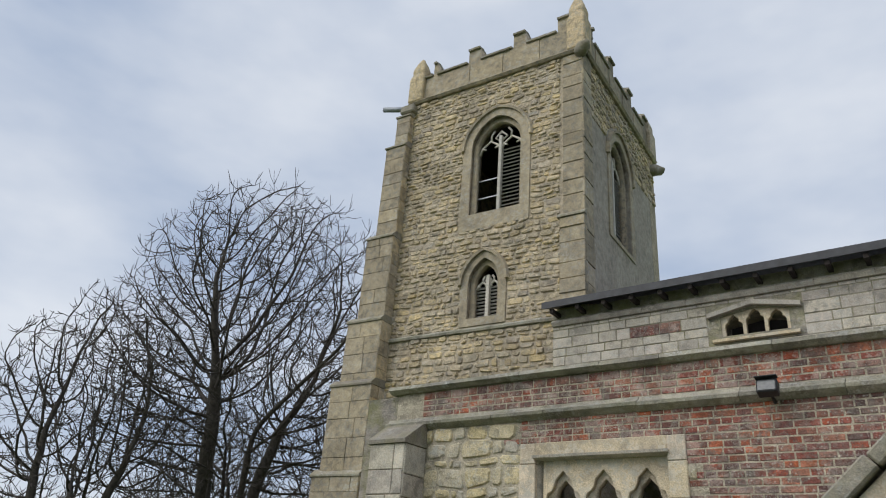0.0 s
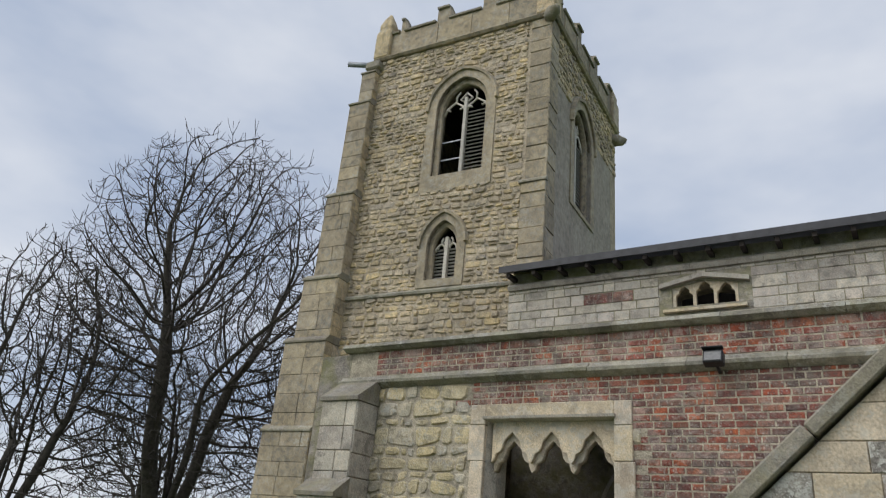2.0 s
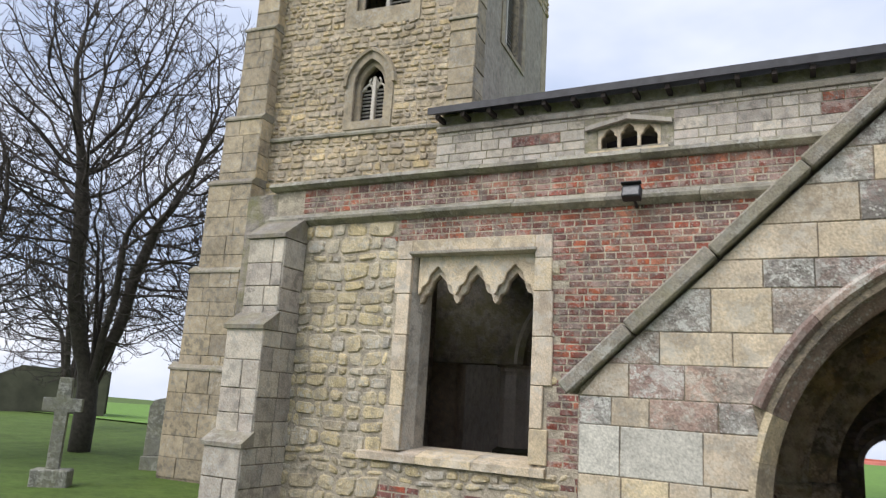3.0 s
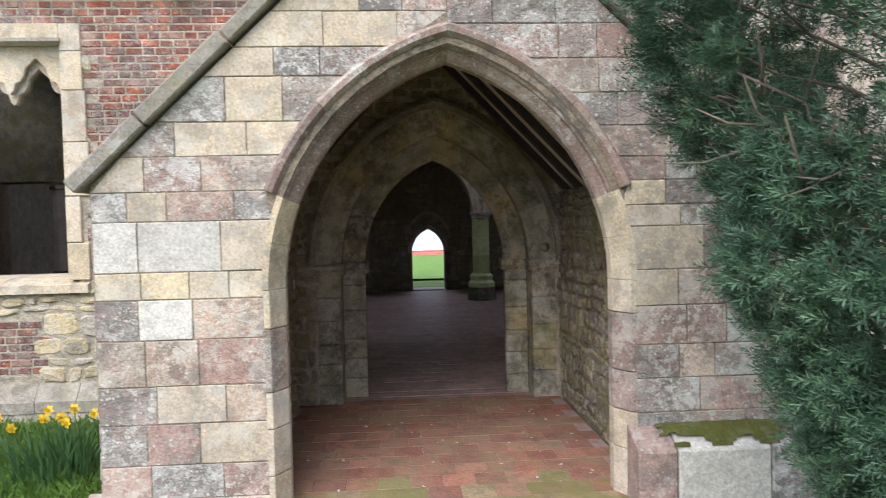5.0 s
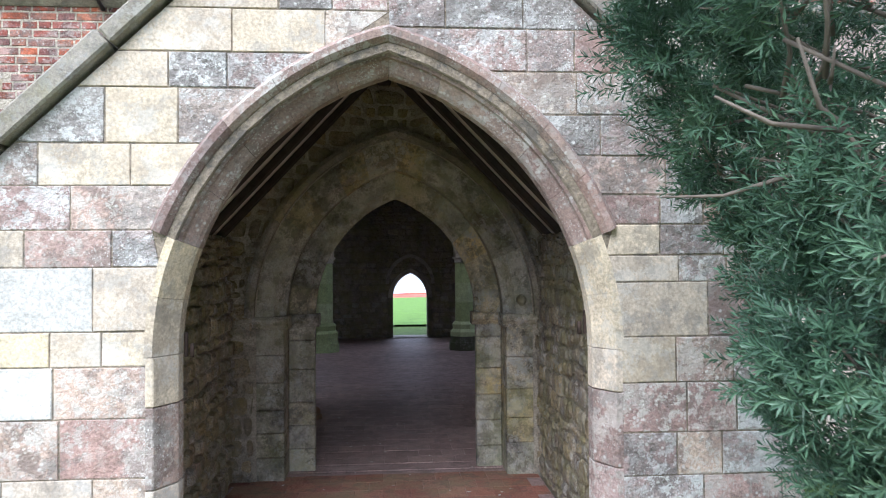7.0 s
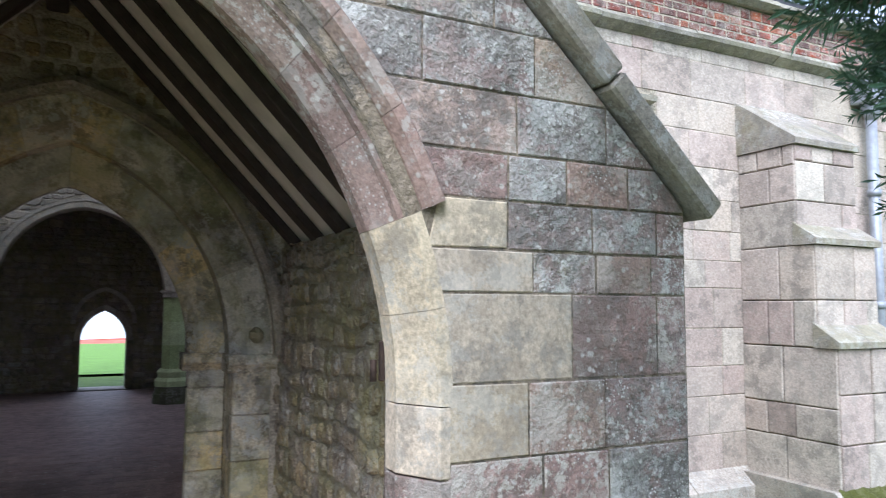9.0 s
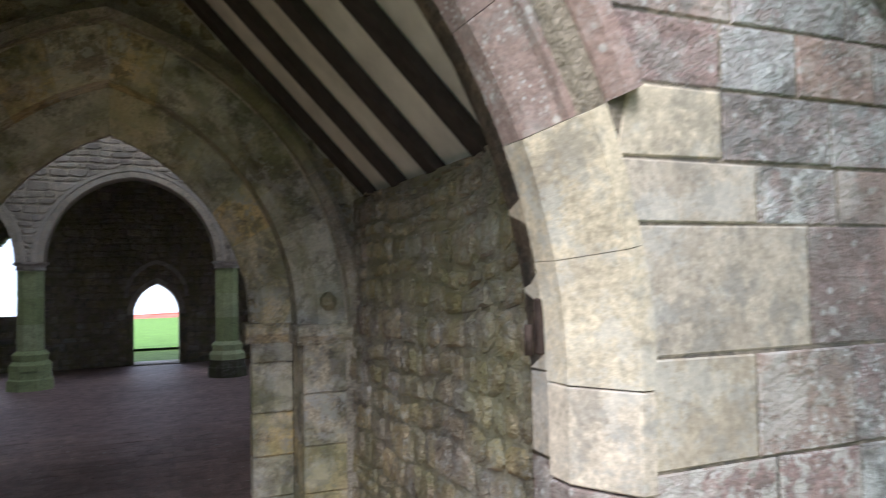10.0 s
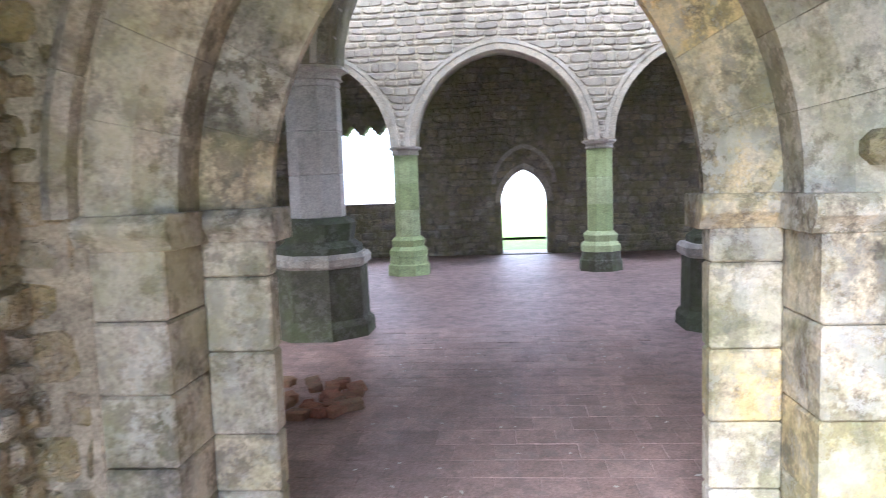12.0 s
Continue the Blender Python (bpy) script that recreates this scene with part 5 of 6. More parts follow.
    run_stones(tower, -W - 0.06, 0.1, [(0.2, TOP), (-0.08, TOP), (-0.13, TOP + 0.06), (-0.08, TOP + 0.12), (0.2, TOP + 0.12)], M_TDRESS, (0.8, 1.3), "cornice_stone", 108, m=TM)
    run_stones(tower, -0.1, D + 0.1, [(0.2, TOP), (-0.08, TOP), (-0.13, TOP + 0.06), (-0.08, TOP + 0.12), (0.2, TOP + 0.12)], M_TDRESS, (0.8, 1.3), "cornice_stone", 109, m=ME)
    # battlements on the four sides
    for k in range(4):
        mk = TM @ (ID, pose(0, 0, 0, 0, 0, 90), pose(0, D, 0, 0, 0, 180), pose(-W, D, 0, 0, 0, -90))[k]
        L = W if k in (0, 2) else D
        xa = -W if k in (0,) else 0.0
        z0 = TOP + 0.12
        lo, hi = z0 + 0.76, z0 + 1.17
        xs = [q * L / 5.0 for q in (0.0, 0.62, 0.72, 1.75, 2.1, 3.1, 3.45, 4.35, 4.7, 5.0)]
        pts = [(xa, z0)]
        prof = []
        for i in range(len(xs) - 1):
            z = hi if i % 2 == 1 else lo
            if i in (0, len(xs) - 2):
                z = lo if i == 0 else lo + 0.25
            prof += [(xa + xs[i], z), (xa + xs[i + 1], z)]
        plate("parapet", [(xa, z0)] + [(xa + L, z0)] + prof[::-1], [], 0.02, 0.30, M_TDRESS, tower, m=mk)
        for i in range(len(xs) - 1):
            z = hi if i % 2 == 1 else lo
            prism("merlon_coping", [(0.34, z), (-0.04, z), (-0.05, z + 0.05), (0.16, z + 0.11), (0.34, z + 0.05)], xa + xs[i] + (0.0 if i % 2 else 0.03), xa + xs[i + 1] - (0.0 if i % 2 else 0.03), M_COPE, tower, axis="x", m=mk)
        if k < 2:
            for j, xx in enumerate((0.95, 1.95, 3.0, 3.9)):
                box("joint_stone", xa + xx, xa + min(xx + 0.85, W), 0.0, 0.05, z0 + 0.01, z0 + 0.72, M_TDRESS, tower, 0.006, m=mk)
    for (px, py, hh) in ((0, 0, 2.0), (-W, 0, 1.75), (0, D, 1.7), (-W, D, 1.75)):
        bm = bmesh.new()
        sx, sy = (-1 if px == 0 else 1), (1 if py == 0 else -1)
        cx, cy = px + sx * 0.13, py + sy * 0.13
        prof = [(0.24, 0.12), (0.24, hh * 0.55), (0.19, hh * 0.62), (0.20, hh * 0.72), (0.13, hh * 0.86), (0.03, hh)]
        rings = [[bm.verts.new((cx + a * r * 1.0, cy + b * r, TOP + z)) for a, b in ((-1, -1), (1, -1), (1, 1), (-1, 1))] for r, z in prof]
        for i in range(len(rings) - 1):
            for q in range(4):
                bm.faces.new((rings[i][q], rings[i][(q + 1) % 4], rings[i + 1][(q + 1) % 4], rings[i + 1][q]))
        bm.faces.new(rings[-1])
        bm.faces.new(rings[0][::-1])
        bmesh.ops.bevel(bm, geom=bm.edges[:], offset=0.03, segments=1, affect='EDGES')
        part("pinnacle", bm, M_TOWER, tower, "blunt weathered stone pinnacle", m=TM)
    # gargoyles and the spout
    for nm, p, t in (("gargoyle", (0.05, -0.12, TOP - 0.02), -45), ("gargoyle", (0.1, D - 0.15, TOP - 0.35), 20)):
        bm = bmesh.new()
        bmesh.ops.create_icosphere(bm, subdivisions=2, radius=0.17)
        for v in bm.verts:
            v.co.x *= 1.7
            v.co += Vector((noise.noise(v.co * 9), noise.noise(v.co * 9 + Vector((5, 0, 0))), noise.noise(v.co * 9 + Vector((0, 7, 0))))) * 0.07
        part(nm, bm, M_COPE, tower, "worn carved stone gargoyle", True, m=TM @ pose(*p, 0, 0, t))
    tube("water_spout", [(-W - 0.02, -0.1, TOP - 0.12), (-W - 0.75, -0.3, TOP - 0.02)], 0.075, M_LEAD, tower, 8, m=TM)
    box("spout_block", -W - 0.25, -W + 0.2, -0.22, 0.1, TOP - 0.28, TOP - 0.02, M_COPE, tower, 0.04, m=TM)
    # stepped buttress at the south-west corner
    bt = new("tower_buttress")
    bt["label"] = "stepped corner buttress of buff stone"
    bt.parent = tower
    z = -0.3
    for i, (px, py, top) in enumerate(((-1.35, -0.62, 2.2), (-1.2, -0.56, 4.3), (-1.05, -0.5, 6.3), (-0.88, -0.42, 7.85), (-0.68, -0.34, 10.1), (-0.5, -0.26, 12.85), (-0.3, -0.2, 13.85))):
        x0, x1 = -W + px, -W + 0.12
        box("stage", x0 + 0.01, x1 - 0.01, py + 0.01, 0.6, z, top, M_MORTAR, bt, 0.0, m=TM)
        masonry(bt, lambda q: (x0, x1), [], max(z, 0), top, (0.3, 0.5), (0.45, 0.95), M_TDRESS, 120 + i, proud=0.01, ch=0.008, joint=0.003, m=TM @ pose(0, py, 0), is_part=lambda x, q: True)
        for px2, t in ((x0, -90), (x1, 90)):
            d = 0.6 - py
            masonry(bt, (lambda q: (-d, 0)) if t < 0 else (lambda q: (0, d)), [], max(z, 0), top, (0.3, 0.5), (0.3, 0.7), M_TDRESS if t < 0 else M_TOWER, 130 + i, proud=0.01, ch=0.008, joint=0.003,
                    m=TM @ pose(px2, py, 0, 0, 0, t), is_part=lambda x, q: True)
        prism("weathering", [(0.3, top), (py - 0.04, top), (py - 0.045, top + 0.04), (py + 0.1, top + 0.17), (0.3, top + 0.2)], x0 - 0.03, x1 + 0.02, M_COPE, bt, axis="x", m=TM)
        z = top
    tower_window(-2.25, 0.70, 10.38, 12.25, 0.85, TM, True, 0.22, 0.105, "two-light belfry window with tracery and louvres", 0.42, True)
    tower_window(-2.42, 0.40, 7.72, 8.55, 0.62, TM, False, 0.18, 0.085, "small two-light louvred window with hood mould", 0.18, False)
    tower_window(2.45, 0.70, 10.1, 12.25, 0.85, ME, True, 0.22, 0.105, "two-light belfry window with tracery and louvres", 0.1, False)


build_tower()


def moss_cushion(x0, x1, y0, y1, z, slope, seed, label):
    rng = random.Random(seed)
    bm = bmesh.new()
    nx, ny = 26, 9
    grid = []
    for i in range(nx + 1):
        row = []
        for j in range(ny + 1):
            u, v = i / nx, j / ny
            x, y = x0 + (x1 - x0) * u, y0 + (y1 - y0) * v
            edge = min(u, 1 - u, v, 1 - v) * 6
            n = noise.noise(Vector((x * 7, y * 7, seed))) + 0.5 * noise.noise(Vector((x * 21, y * 21, seed)))
            row.append(bm.verts.new((x, y, z + slope * (y - y0) + min(1, edge) * (0.022 + 0.028 * n) - 0.006)))
        grid.append(row)
    for i in range(nx):
        for j in range(ny):
            u, v = i / nx, j / ny
            if noise.noise(Vector((u * 6, v * 3, seed * 2.0))) + 3.2 * min(u, 1 - u, v * 0.5 + 0.05, 0.3) < 0.22:
                continue
            bm.faces.new((grid[i][j], grid[i + 1][j], grid[i + 1][j + 1], grid[i][j + 1]))
    tagged(part("moss_cushion", bm, M_MOSS, smooth=True), label, "moss", "moss cushions")


moss_cushion(2.6, 3.5, PY - 0.19, PY + 0.0, 0.385, 0.55, 3, "green and yellow moss on the porch plinth")
moss_cushion(6.82, 7.78, 6.99, 7.16, 0.17, 0.95, 5, "green moss on the foot of the buttress")


# ---- trees and planting ----
def colonise(nodes, parent, pulls, step, kill, reach, rounds, rng, lift):
    """Branches grow step by step towards the points of a crown until each point is reached."""
    P = np.array(nodes)
    best = np.full(len(pulls), 1e9)
    near = np.zeros(len(pulls), int)

    def take(first):
        d = np.linalg.norm(pulls[:, None, :] - P[None, first:, :], axis=2)
        k = d.argmin(1)
        m = d[np.arange(len(pulls)), k]
        upd = m < best
        best[upd] = m[upd]
        near[upd] = k[upd] + first
    take(0)
    alive = np.ones(len(pulls), bool)
    born = np.zeros(len(P), int)
    for _ in range(rounds):
        alive &= best > kill
        live = alive & (best < reach)
        if not live.any():
            break
        idx = near[live]
        d = pulls[live] - P[idx]
        d /= np.linalg.norm(d, axis=1)[:, None]
        acc = np.zeros_like(P)
        np.add.at(acc, idx, d)
        grown = np.unique(idx)
        grown = grown[born[grown] < 3]
        if not len(grown):
            break
        born[grown] += 1
        v = acc[grown]
        v /= np.linalg.norm(v, axis=1)[:, None] + 1e-9
        v += rng.normal(0, 0.16, v.shape)
        v[:, 2] += lift
        v /= np.linalg.norm(v, axis=1)[:, None]
        first = len(P)
        P = np.vstack([P, P[grown] + v * step])
        parent.extend(grown.tolist())
        born = np.concatenate([born, np.zeros(len(grown), int)])
        take(first)
    return P


def bare_tree(name, at, height, seed, label, spread, low, stems, pulls_n, tip=0.011):
    """A bare tree: stems that fork low, limbs that fill a rounded crown, and short upturned twigs."""
    rng = np.random.default_rng(seed)
    r1 = random.Random(seed)
    t = empty(name, label, "tree", "bare winter trees", at=at)
    fork = height * 0.13
    nodes = [(0, 0, -0.2), (0.02, 0.0, fork * 0.5), (0, 0.03, fork)]
    parent = [-1, 0, 1]
    for k in range(stems):
        a = 2 * math.pi * (k + rng.uniform(-0.25, 0.25)) / stems
        lean = rng.uniform(0.12, 0.48)
        p = np.array(nodes[2 if k % 2 else 1])
        last = 2 if k % 2 else 1
        for q in range(int(height * rng.uniform(0.5, 1.0))):
            d = np.array([math.cos(a) * lean, math.sin(a) * lean, 1.0]) + rng.normal(0, 0.13, 3)
            lean *= 0.93
            p = p + d / np.linalg.norm(d) * 0.42
            nodes.append(tuple(p))
            parent.append(last)
            last = len(nodes) - 1
    mid, half = (height + low) / 2, (height - low) / 2
    g = rng.normal(0, 1, (pulls_n, 3))
    g /= np.linalg.norm(g, axis=1)[:, None]
    rad = rng.uniform(0, 1, pulls_n) ** 0.42
    bulge = np.array([1 + 0.16 * noise.noise(Vector(q) * 2.1 + Vector((seed, 0, 0))) + 0.10 * noise.noise(Vector(q) * 5.0) for q in g])
    pulls = g * (rad * bulge)[:, None]
    wide = np.where(pulls[:, 2] < 0, 1.0, 1.0 - 0.12 * pulls[:, 2])
    pulls = np.stack([pulls[:, 0] * spread * wide, pulls[:, 1] * spread * wide, mid + pulls[:, 2] * half], 1)
    P = colonise(nodes, parent, pulls, height * 0.019, height * 0.022, height * 0.25, 80, rng, 0.06)
    n = len(P)
    kids = [[] for _ in range(n)]
    for c, q in enumerate(parent):
        if q >= 0:
            kids[q].append(c)
    thick = [0.0] * n
    for c in range(n - 1, -1, -1):
        thick[c] = max(tip, sum(thick[q] ** 2.3 for q in kids[c]) ** (1 / 2.3)) if kids[c] else tip
    tv, tf, bv, bf = [], [], [], []

    def add(path, radii):
        big = radii[0] > height * 0.007
        V, F = (tv, tf) if big else (bv, bf)
        v2, f2 = tube_data(path, radii, 8 if radii[0] > 0.1 else (5 if big else 3))
        o = len(V)
        V.extend(v2)
        F.extend(tuple(o + i for i in f) for f in f2)
    starts = [(0, None)]
    while starts:
        c, q = starts.pop()
        chain = [] if q is None else [q]
        while True:
            chain.append(c)
            if not kids[c]:
                break
            order = sorted(kids[c], key=lambda u: -thick[u])
            starts.extend((u, c) for u in order[1:])
            c = order[0]
        radii = [thick[u] for u in chain]
        if q is not None:
            radii[0] = radii[1]
        pts = [Vector(P[u]) for u in chain]
        pts = [pts[0]] + [(pts[i - 1] + pts[i] * 2 + pts[i + 1]) / 4 for i in range(1, len(pts) - 1)] + [pts[-1]]
        if len(pts) > 1:
            add(pts, radii)
    for c in range(3, n):
        if thick[c] > tip * 2.6:
            continue
        p = Vector(P[c])
        d0 = (p - Vector(P[parent[c]])).normalized()
        for _ in range(3 if not kids[c] else (1 if r1.random() < 0.75 else 0)):
            d = (d0 + Vector((r1.gauss(0, 0.55), r1.gauss(0, 0.55), r1.gauss(0.15, 0.4)))).normalized()
            L = height * r1.uniform(0.018, 0.042)
            e = p + d * L * 0.5
            add([p, e, e + (d + Vector((0, 0, 0.5))).normalized() * L * 0.5], [tip * 0.85, tip * 0.75, tip * 0.5])
    mesh_ob("trunk", tv, tf, M_BARK, t, smooth=True)
    mesh_ob("crown", bv, bf, M_TWIG, t, "crown of fine bare twigs", smooth=True)
    return t


bare_tree("bare_tree", (-17.0, 13.9, 0), 13.9, 3, "tall bare broadleaf tree with a wide domed crown of twigs", 4.9, 2.2, 7, 6000, 0.0115)
small = bare_tree("bare_tree", (-17.5, 9.6, 0), 8.9, 9, "smaller bare tree of many stems with a twiggy crown", 3.0, 1.2, 7, 1700, 0.0105)
copy_thing(small, pose(-23.0, 6.6, 0, 0, 0, 200))
copy_thing(small, pose(-25.0, 19.0, 0, 0, 0, 60))
copy_thing(small, pose(-15.5, 17.6, 0, 0, 0, 250))
copy_thing(small, pose(24.0, 27.0, 0, 0, 0, 30))


def yew_tree():
    """A yew: stems that fork, and tufts of needled shoots in clumps over an uneven crown with gaps."""
    rng = random.Random(12)
    cx, cy = 3.24, 3.08
    t = empty("yew_tree", "dense dark green yew tree with bare brown inner branches", "tree", at=(cx, cy, 0))

    def radius(z, a):
        prof = [(0.0, 0.5), (0.6, 0.64), (1.1, 0.94), (1.73, 1.2), (2.0, 1.34), (2.4, 1.55), (2.6, 1.62), (3.1, 1.64), (4.0, 1.32), (5.0, 0.75), (5.7, 0.1)]
        for (z0, r0), (z1, r1) in zip(prof, prof[1:]):
            if z0 <= z <= z1:
                r = r0 + (r1 - r0) * (z - z0) / (z1 - z0)
                break
        else:
            r = 0.1
        v = Vector((math.cos(a) * 1.6, math.sin(a) * 1.6, z * 1.5))
        if 1.2 < z < 2.75:
            r *= 1 - (0.25 if z < 2.1 else 0.15) * math.exp(-((a - 2.2) / 0.48) ** 2)
        return r * (0.97 + 0.07 * noise.noise(v) + 0.06 * noise.noise(v * 2.7))

    def bare_zone(z, a):
        return math.exp(-((a - 3.35) / 0.42) ** 2 - ((z - 2.2) / 0.36) ** 2)
    stems_v, stems_f = [], []

    def stem(path, rad, sides=6):
        v, f = tube_data([Vector(p) - Vector((cx, cy, 0)) for p in path], rad, sides)
        o = len(stems_v)
        stems_v.extend(v)
        stems_f.extend(tuple(o + i for i in q) for q in f)
    v, f = tube_data([(0, 0, -0.2), (0.05, 0.0, 0.8), (0.0, 0.05, 2.2), (0, 0, 4.6)], [0.24, 0.2, 0.15, 0.04], 10)
    mesh_ob("trunk", v, f, M_YEWBARK, t, smooth=True)

    def at(z, a, r):
        return Vector((cx + math.cos(a) * r, cy + math.sin(a) * r, z))
    for k in range(142):
        z, a = rng.uniform(0.3, 5.0), rng.uniform(0, 2 * math.pi)
        if k > 120:
            z, a = rng.gauss(2.2, 0.35), rng.gauss(3.4, 0.45)
        r = radius(z, a)
        p0 = Vector((cx, cy, max(0.15, z - r * rng.uniform(0.25, 0.7))))
        p3 = at(z, a, r * 0.9)
        pts = [p0.lerp(p3, u) + (Vector((rng.gauss(0, 0.05), rng.gauss(0, 0.05), rng.gauss(-0.02, 0.05))) if 0 < u < 1 else Vector()) for u in (0, 0.25, 0.5, 0.75, 1)]
        b = 1.2 if k > 137 else 0.45
        stem(pts, [0.026 * b, 0.02 * b, 0.015 * b, 0.010 * b, 0.004], 6)
        for j in range(5 if k > 120 else 3):
            s = pts[2].lerp(pts[4], rng.random())
            e = s + (p3 - p0).normalized() * rng.uniform(0.02, 0.16) + Vector((rng.gauss(0, 0.13), rng.gauss(0, 0.13), rng.gauss(0.04, 0.12)))
            stem([s, s.lerp(e, 0.5) + Vector((rng.gauss(0, 0.02), rng.gauss(0, 0.02), -0.02)), e], [0.006, 0.0045, 0.0025], 4)
    mesh_ob("branchwork", stems_v, stems_f, M_YEWBARK, t, "bare brown twisting branches", smooth=True)
    # one shoot: needles round a short twig that part like a brush; a few shapes, laid out by numpy
    shapes = []
    for s in range(6):
        L = rng.uniform(0.05, 0.09)
        vv, ff = [], []
        for i in range(18):
            u = i / 17
            base = np.array([0, 0, u * L])
            a = i * 2.4
            ln = 0.041 * (1.0 - 0.25 * u) * rng.uniform(0.85, 1.15)
            d = np.array([math.cos(a), math.sin(a), 0.35 + u * 0.9])
            d /= np.linalg.norm(d)
            sd = np.cross(d, [0.0, 0.0, 1.0])
            sd /= np.linalg.norm(sd)
            w = 0.0028
            k = len(vv)
            vv += [base, base + d * ln * 0.5 + sd * w, base + d * ln + np.array([0, 0, -0.004]), base + d * ln * 0.5 - sd * w]
            ff.append((k, k + 1, k + 2, k + 3))
        shapes.append((np.array(vv), np.array(ff)))
    VV, FF = [], []
    off = 0

    def shoot(p, d, size):
        nonlocal off
        m3 = np.array(d.to_track_quat('Z', 'Y').to_matrix()) * size
        sv, sf = shapes[rng.randrange(6)]
        VV.append(sv @ m3.T + np.array(p - Vector((cx, cy, 0))))
        FF.append(sf + off)
        off += len(sv)
    for k in range(2250):
        z = rng.uniform(0.12, 5.3)
        a = rng.uniform(1.7, 5.4) if k % 6 else rng.uniform(-0.9, 1.7)
        r = radius(z, a)
        if rng.random() > 0.35 + 0.5 * r or rng.random() < 0.55 * bare_zone(z, a):
            continue
        q = Vector((math.cos(a) * r * 1.9, math.sin(a) * r * 1.9, z * 2.1))
        gap = noise.noise(q + Vector((3, 1, 7)))
        if gap < -0.34:
            continue
        out = Vector((math.cos(a), math.sin(a), 0.0))
        c = at(z, a, r * (0.90 + 0.10 * gap) - abs(rng.gauss(0, 0.06)))
        lean = (out + Vector((rng.gauss(0, 0.25), rng.gauss(0, 0.25), rng.uniform(-0.25, 0.55)))).normalized()
        spread = rng.uniform(0.09, 0.16)
        for j in range(rng.randint(17, 25)):
            d = (lean + Vector((rng.gauss(0, 0.55), rng.gauss(0, 0.55), rng.gauss(0.1, 0.5)))).normalized()
            shoot(c + d * spread * rng.uniform(0.25, 1.0), (d + Vector((0, 0, rng.uniform(-0.1, 0.5)))).normalized(), rng.uniform(0.85, 1.2))
    for k in range(8000):
        z, a = rng.uniform(0.15, 5.0), rng.uniform(0, 2 * math.pi)
        if rng.random() < 0.3 * bare_zone(z, a):
            continue
        d = Vector((math.cos(a) + rng.gauss(0, 0.5), math.sin(a) + rng.gauss(0, 0.5), rng.gauss(0.1, 0.5))).normalized()
        shoot(at(z, a, radius(z, a) * rng.uniform(0.5, 0.82)), d, rng.uniform(0.9, 1.3))
    vs = np.concatenate(VV)
    fs = np.concatenate(FF)
    mesh_ob("needles", vs.tolist(), fs.tolist(), M_NEEDLE, t, "dense dark green needle foliage")


yew_tree()


def daffodils():
    rng = random.Random(5)
    d = empty("daffodil_clump", "clump of yellow daffodils in green leaves by the wall", "flowers", at=(-1.62, 6.35, 0))
    vs, fs = [], []
    for k in range(260):
        a, r = rng.uniform(0, 6.28), rng.uniform(0, 0.42) ** 1.0
        x, y = r * math.cos(a), r * math.sin(a) * 0.9
        h = rng.uniform(0.22, 0.42)
        lx, ly = rng.gauss(x * 0.4, 0.07), rng.gauss(y * 0.4, 0.07)
        t = rng.uniform(0, 3.14)
        sx, sy = math.cos(t) * 0.007, math.sin(t) * 0.007
        o = len(vs)
        for u, w in ((0, 1.0), (0.5, 1.1), (0.85, 0.8), (1.0, 0.1)):
            bx, by = x + lx * u * u, y + ly * u * u
            vs += [(bx - sx * w, by - sy * w, h * u - 0.04), (bx + sx * w, by + sy * w, h * u - 0.04)]
        for i in range(3):
            fs.append((o + 2 * i, o + 2 * i + 1, o + 2 * i + 3, o + 2 * i + 2))
    mesh_ob("leaves", vs, fs, M_DAFLEAF, d)
    for k in range(9):
        a, r = rng.uniform(0, 6.28), rng.uniform(0.05, 0.42)
        x, y, h = r * math.cos(a), r * math.sin(a), rng.uniform(0.30, 0.47)
        tube("stem", [(x, y, -0.04), (x * 1.1, y * 1.1, h * 0.6), (x * 1.2, y * 1.2 - 0.02, h)], 0.005, M_DAFLEAF, d, 5)
        bm = bmesh.new()
        for i in range(6):
            b = i * math.pi / 3
            e1 = Vector((math.cos(b), 0, math.sin(b)))
            e2 = Vector((-math.sin(b), 0, math.cos(b)))
            q = [bm.verts.new(p) for p in (e1 * 0.006, e1 * 0.025 + e2 * 0.014, e1 * 0.042 + Vector((0, 0.004, 0)), e1 * 0.025 - e2 * 0.014)]
            bm.faces.new(q)
        r1 = [bm.verts.new((0.011 * math.cos(b * math.pi / 4), 0, 0.011 * math.sin(b * math.pi / 4))) for b in range(8)]
        r2 = [bm.verts.new((0.016 * math.cos(b * math.pi / 4), -0.028, 0.016 * math.sin(b * math.pi / 4))) for b in range(8)]
        for b in range(8):
            bm.faces.new((r1[b], r1[(b + 1) % 8], r2[(b + 1) % 8], r2[b]))
        part("flower", bm, M_PETAL, d, m=pose(x * 1.2, y * 1.2 - 0.03, h, rng.uniform(-25, 25), 0, rng.uniform(-40, 40)) @ Matrix.Scale(1.15, 4))


daffodils()


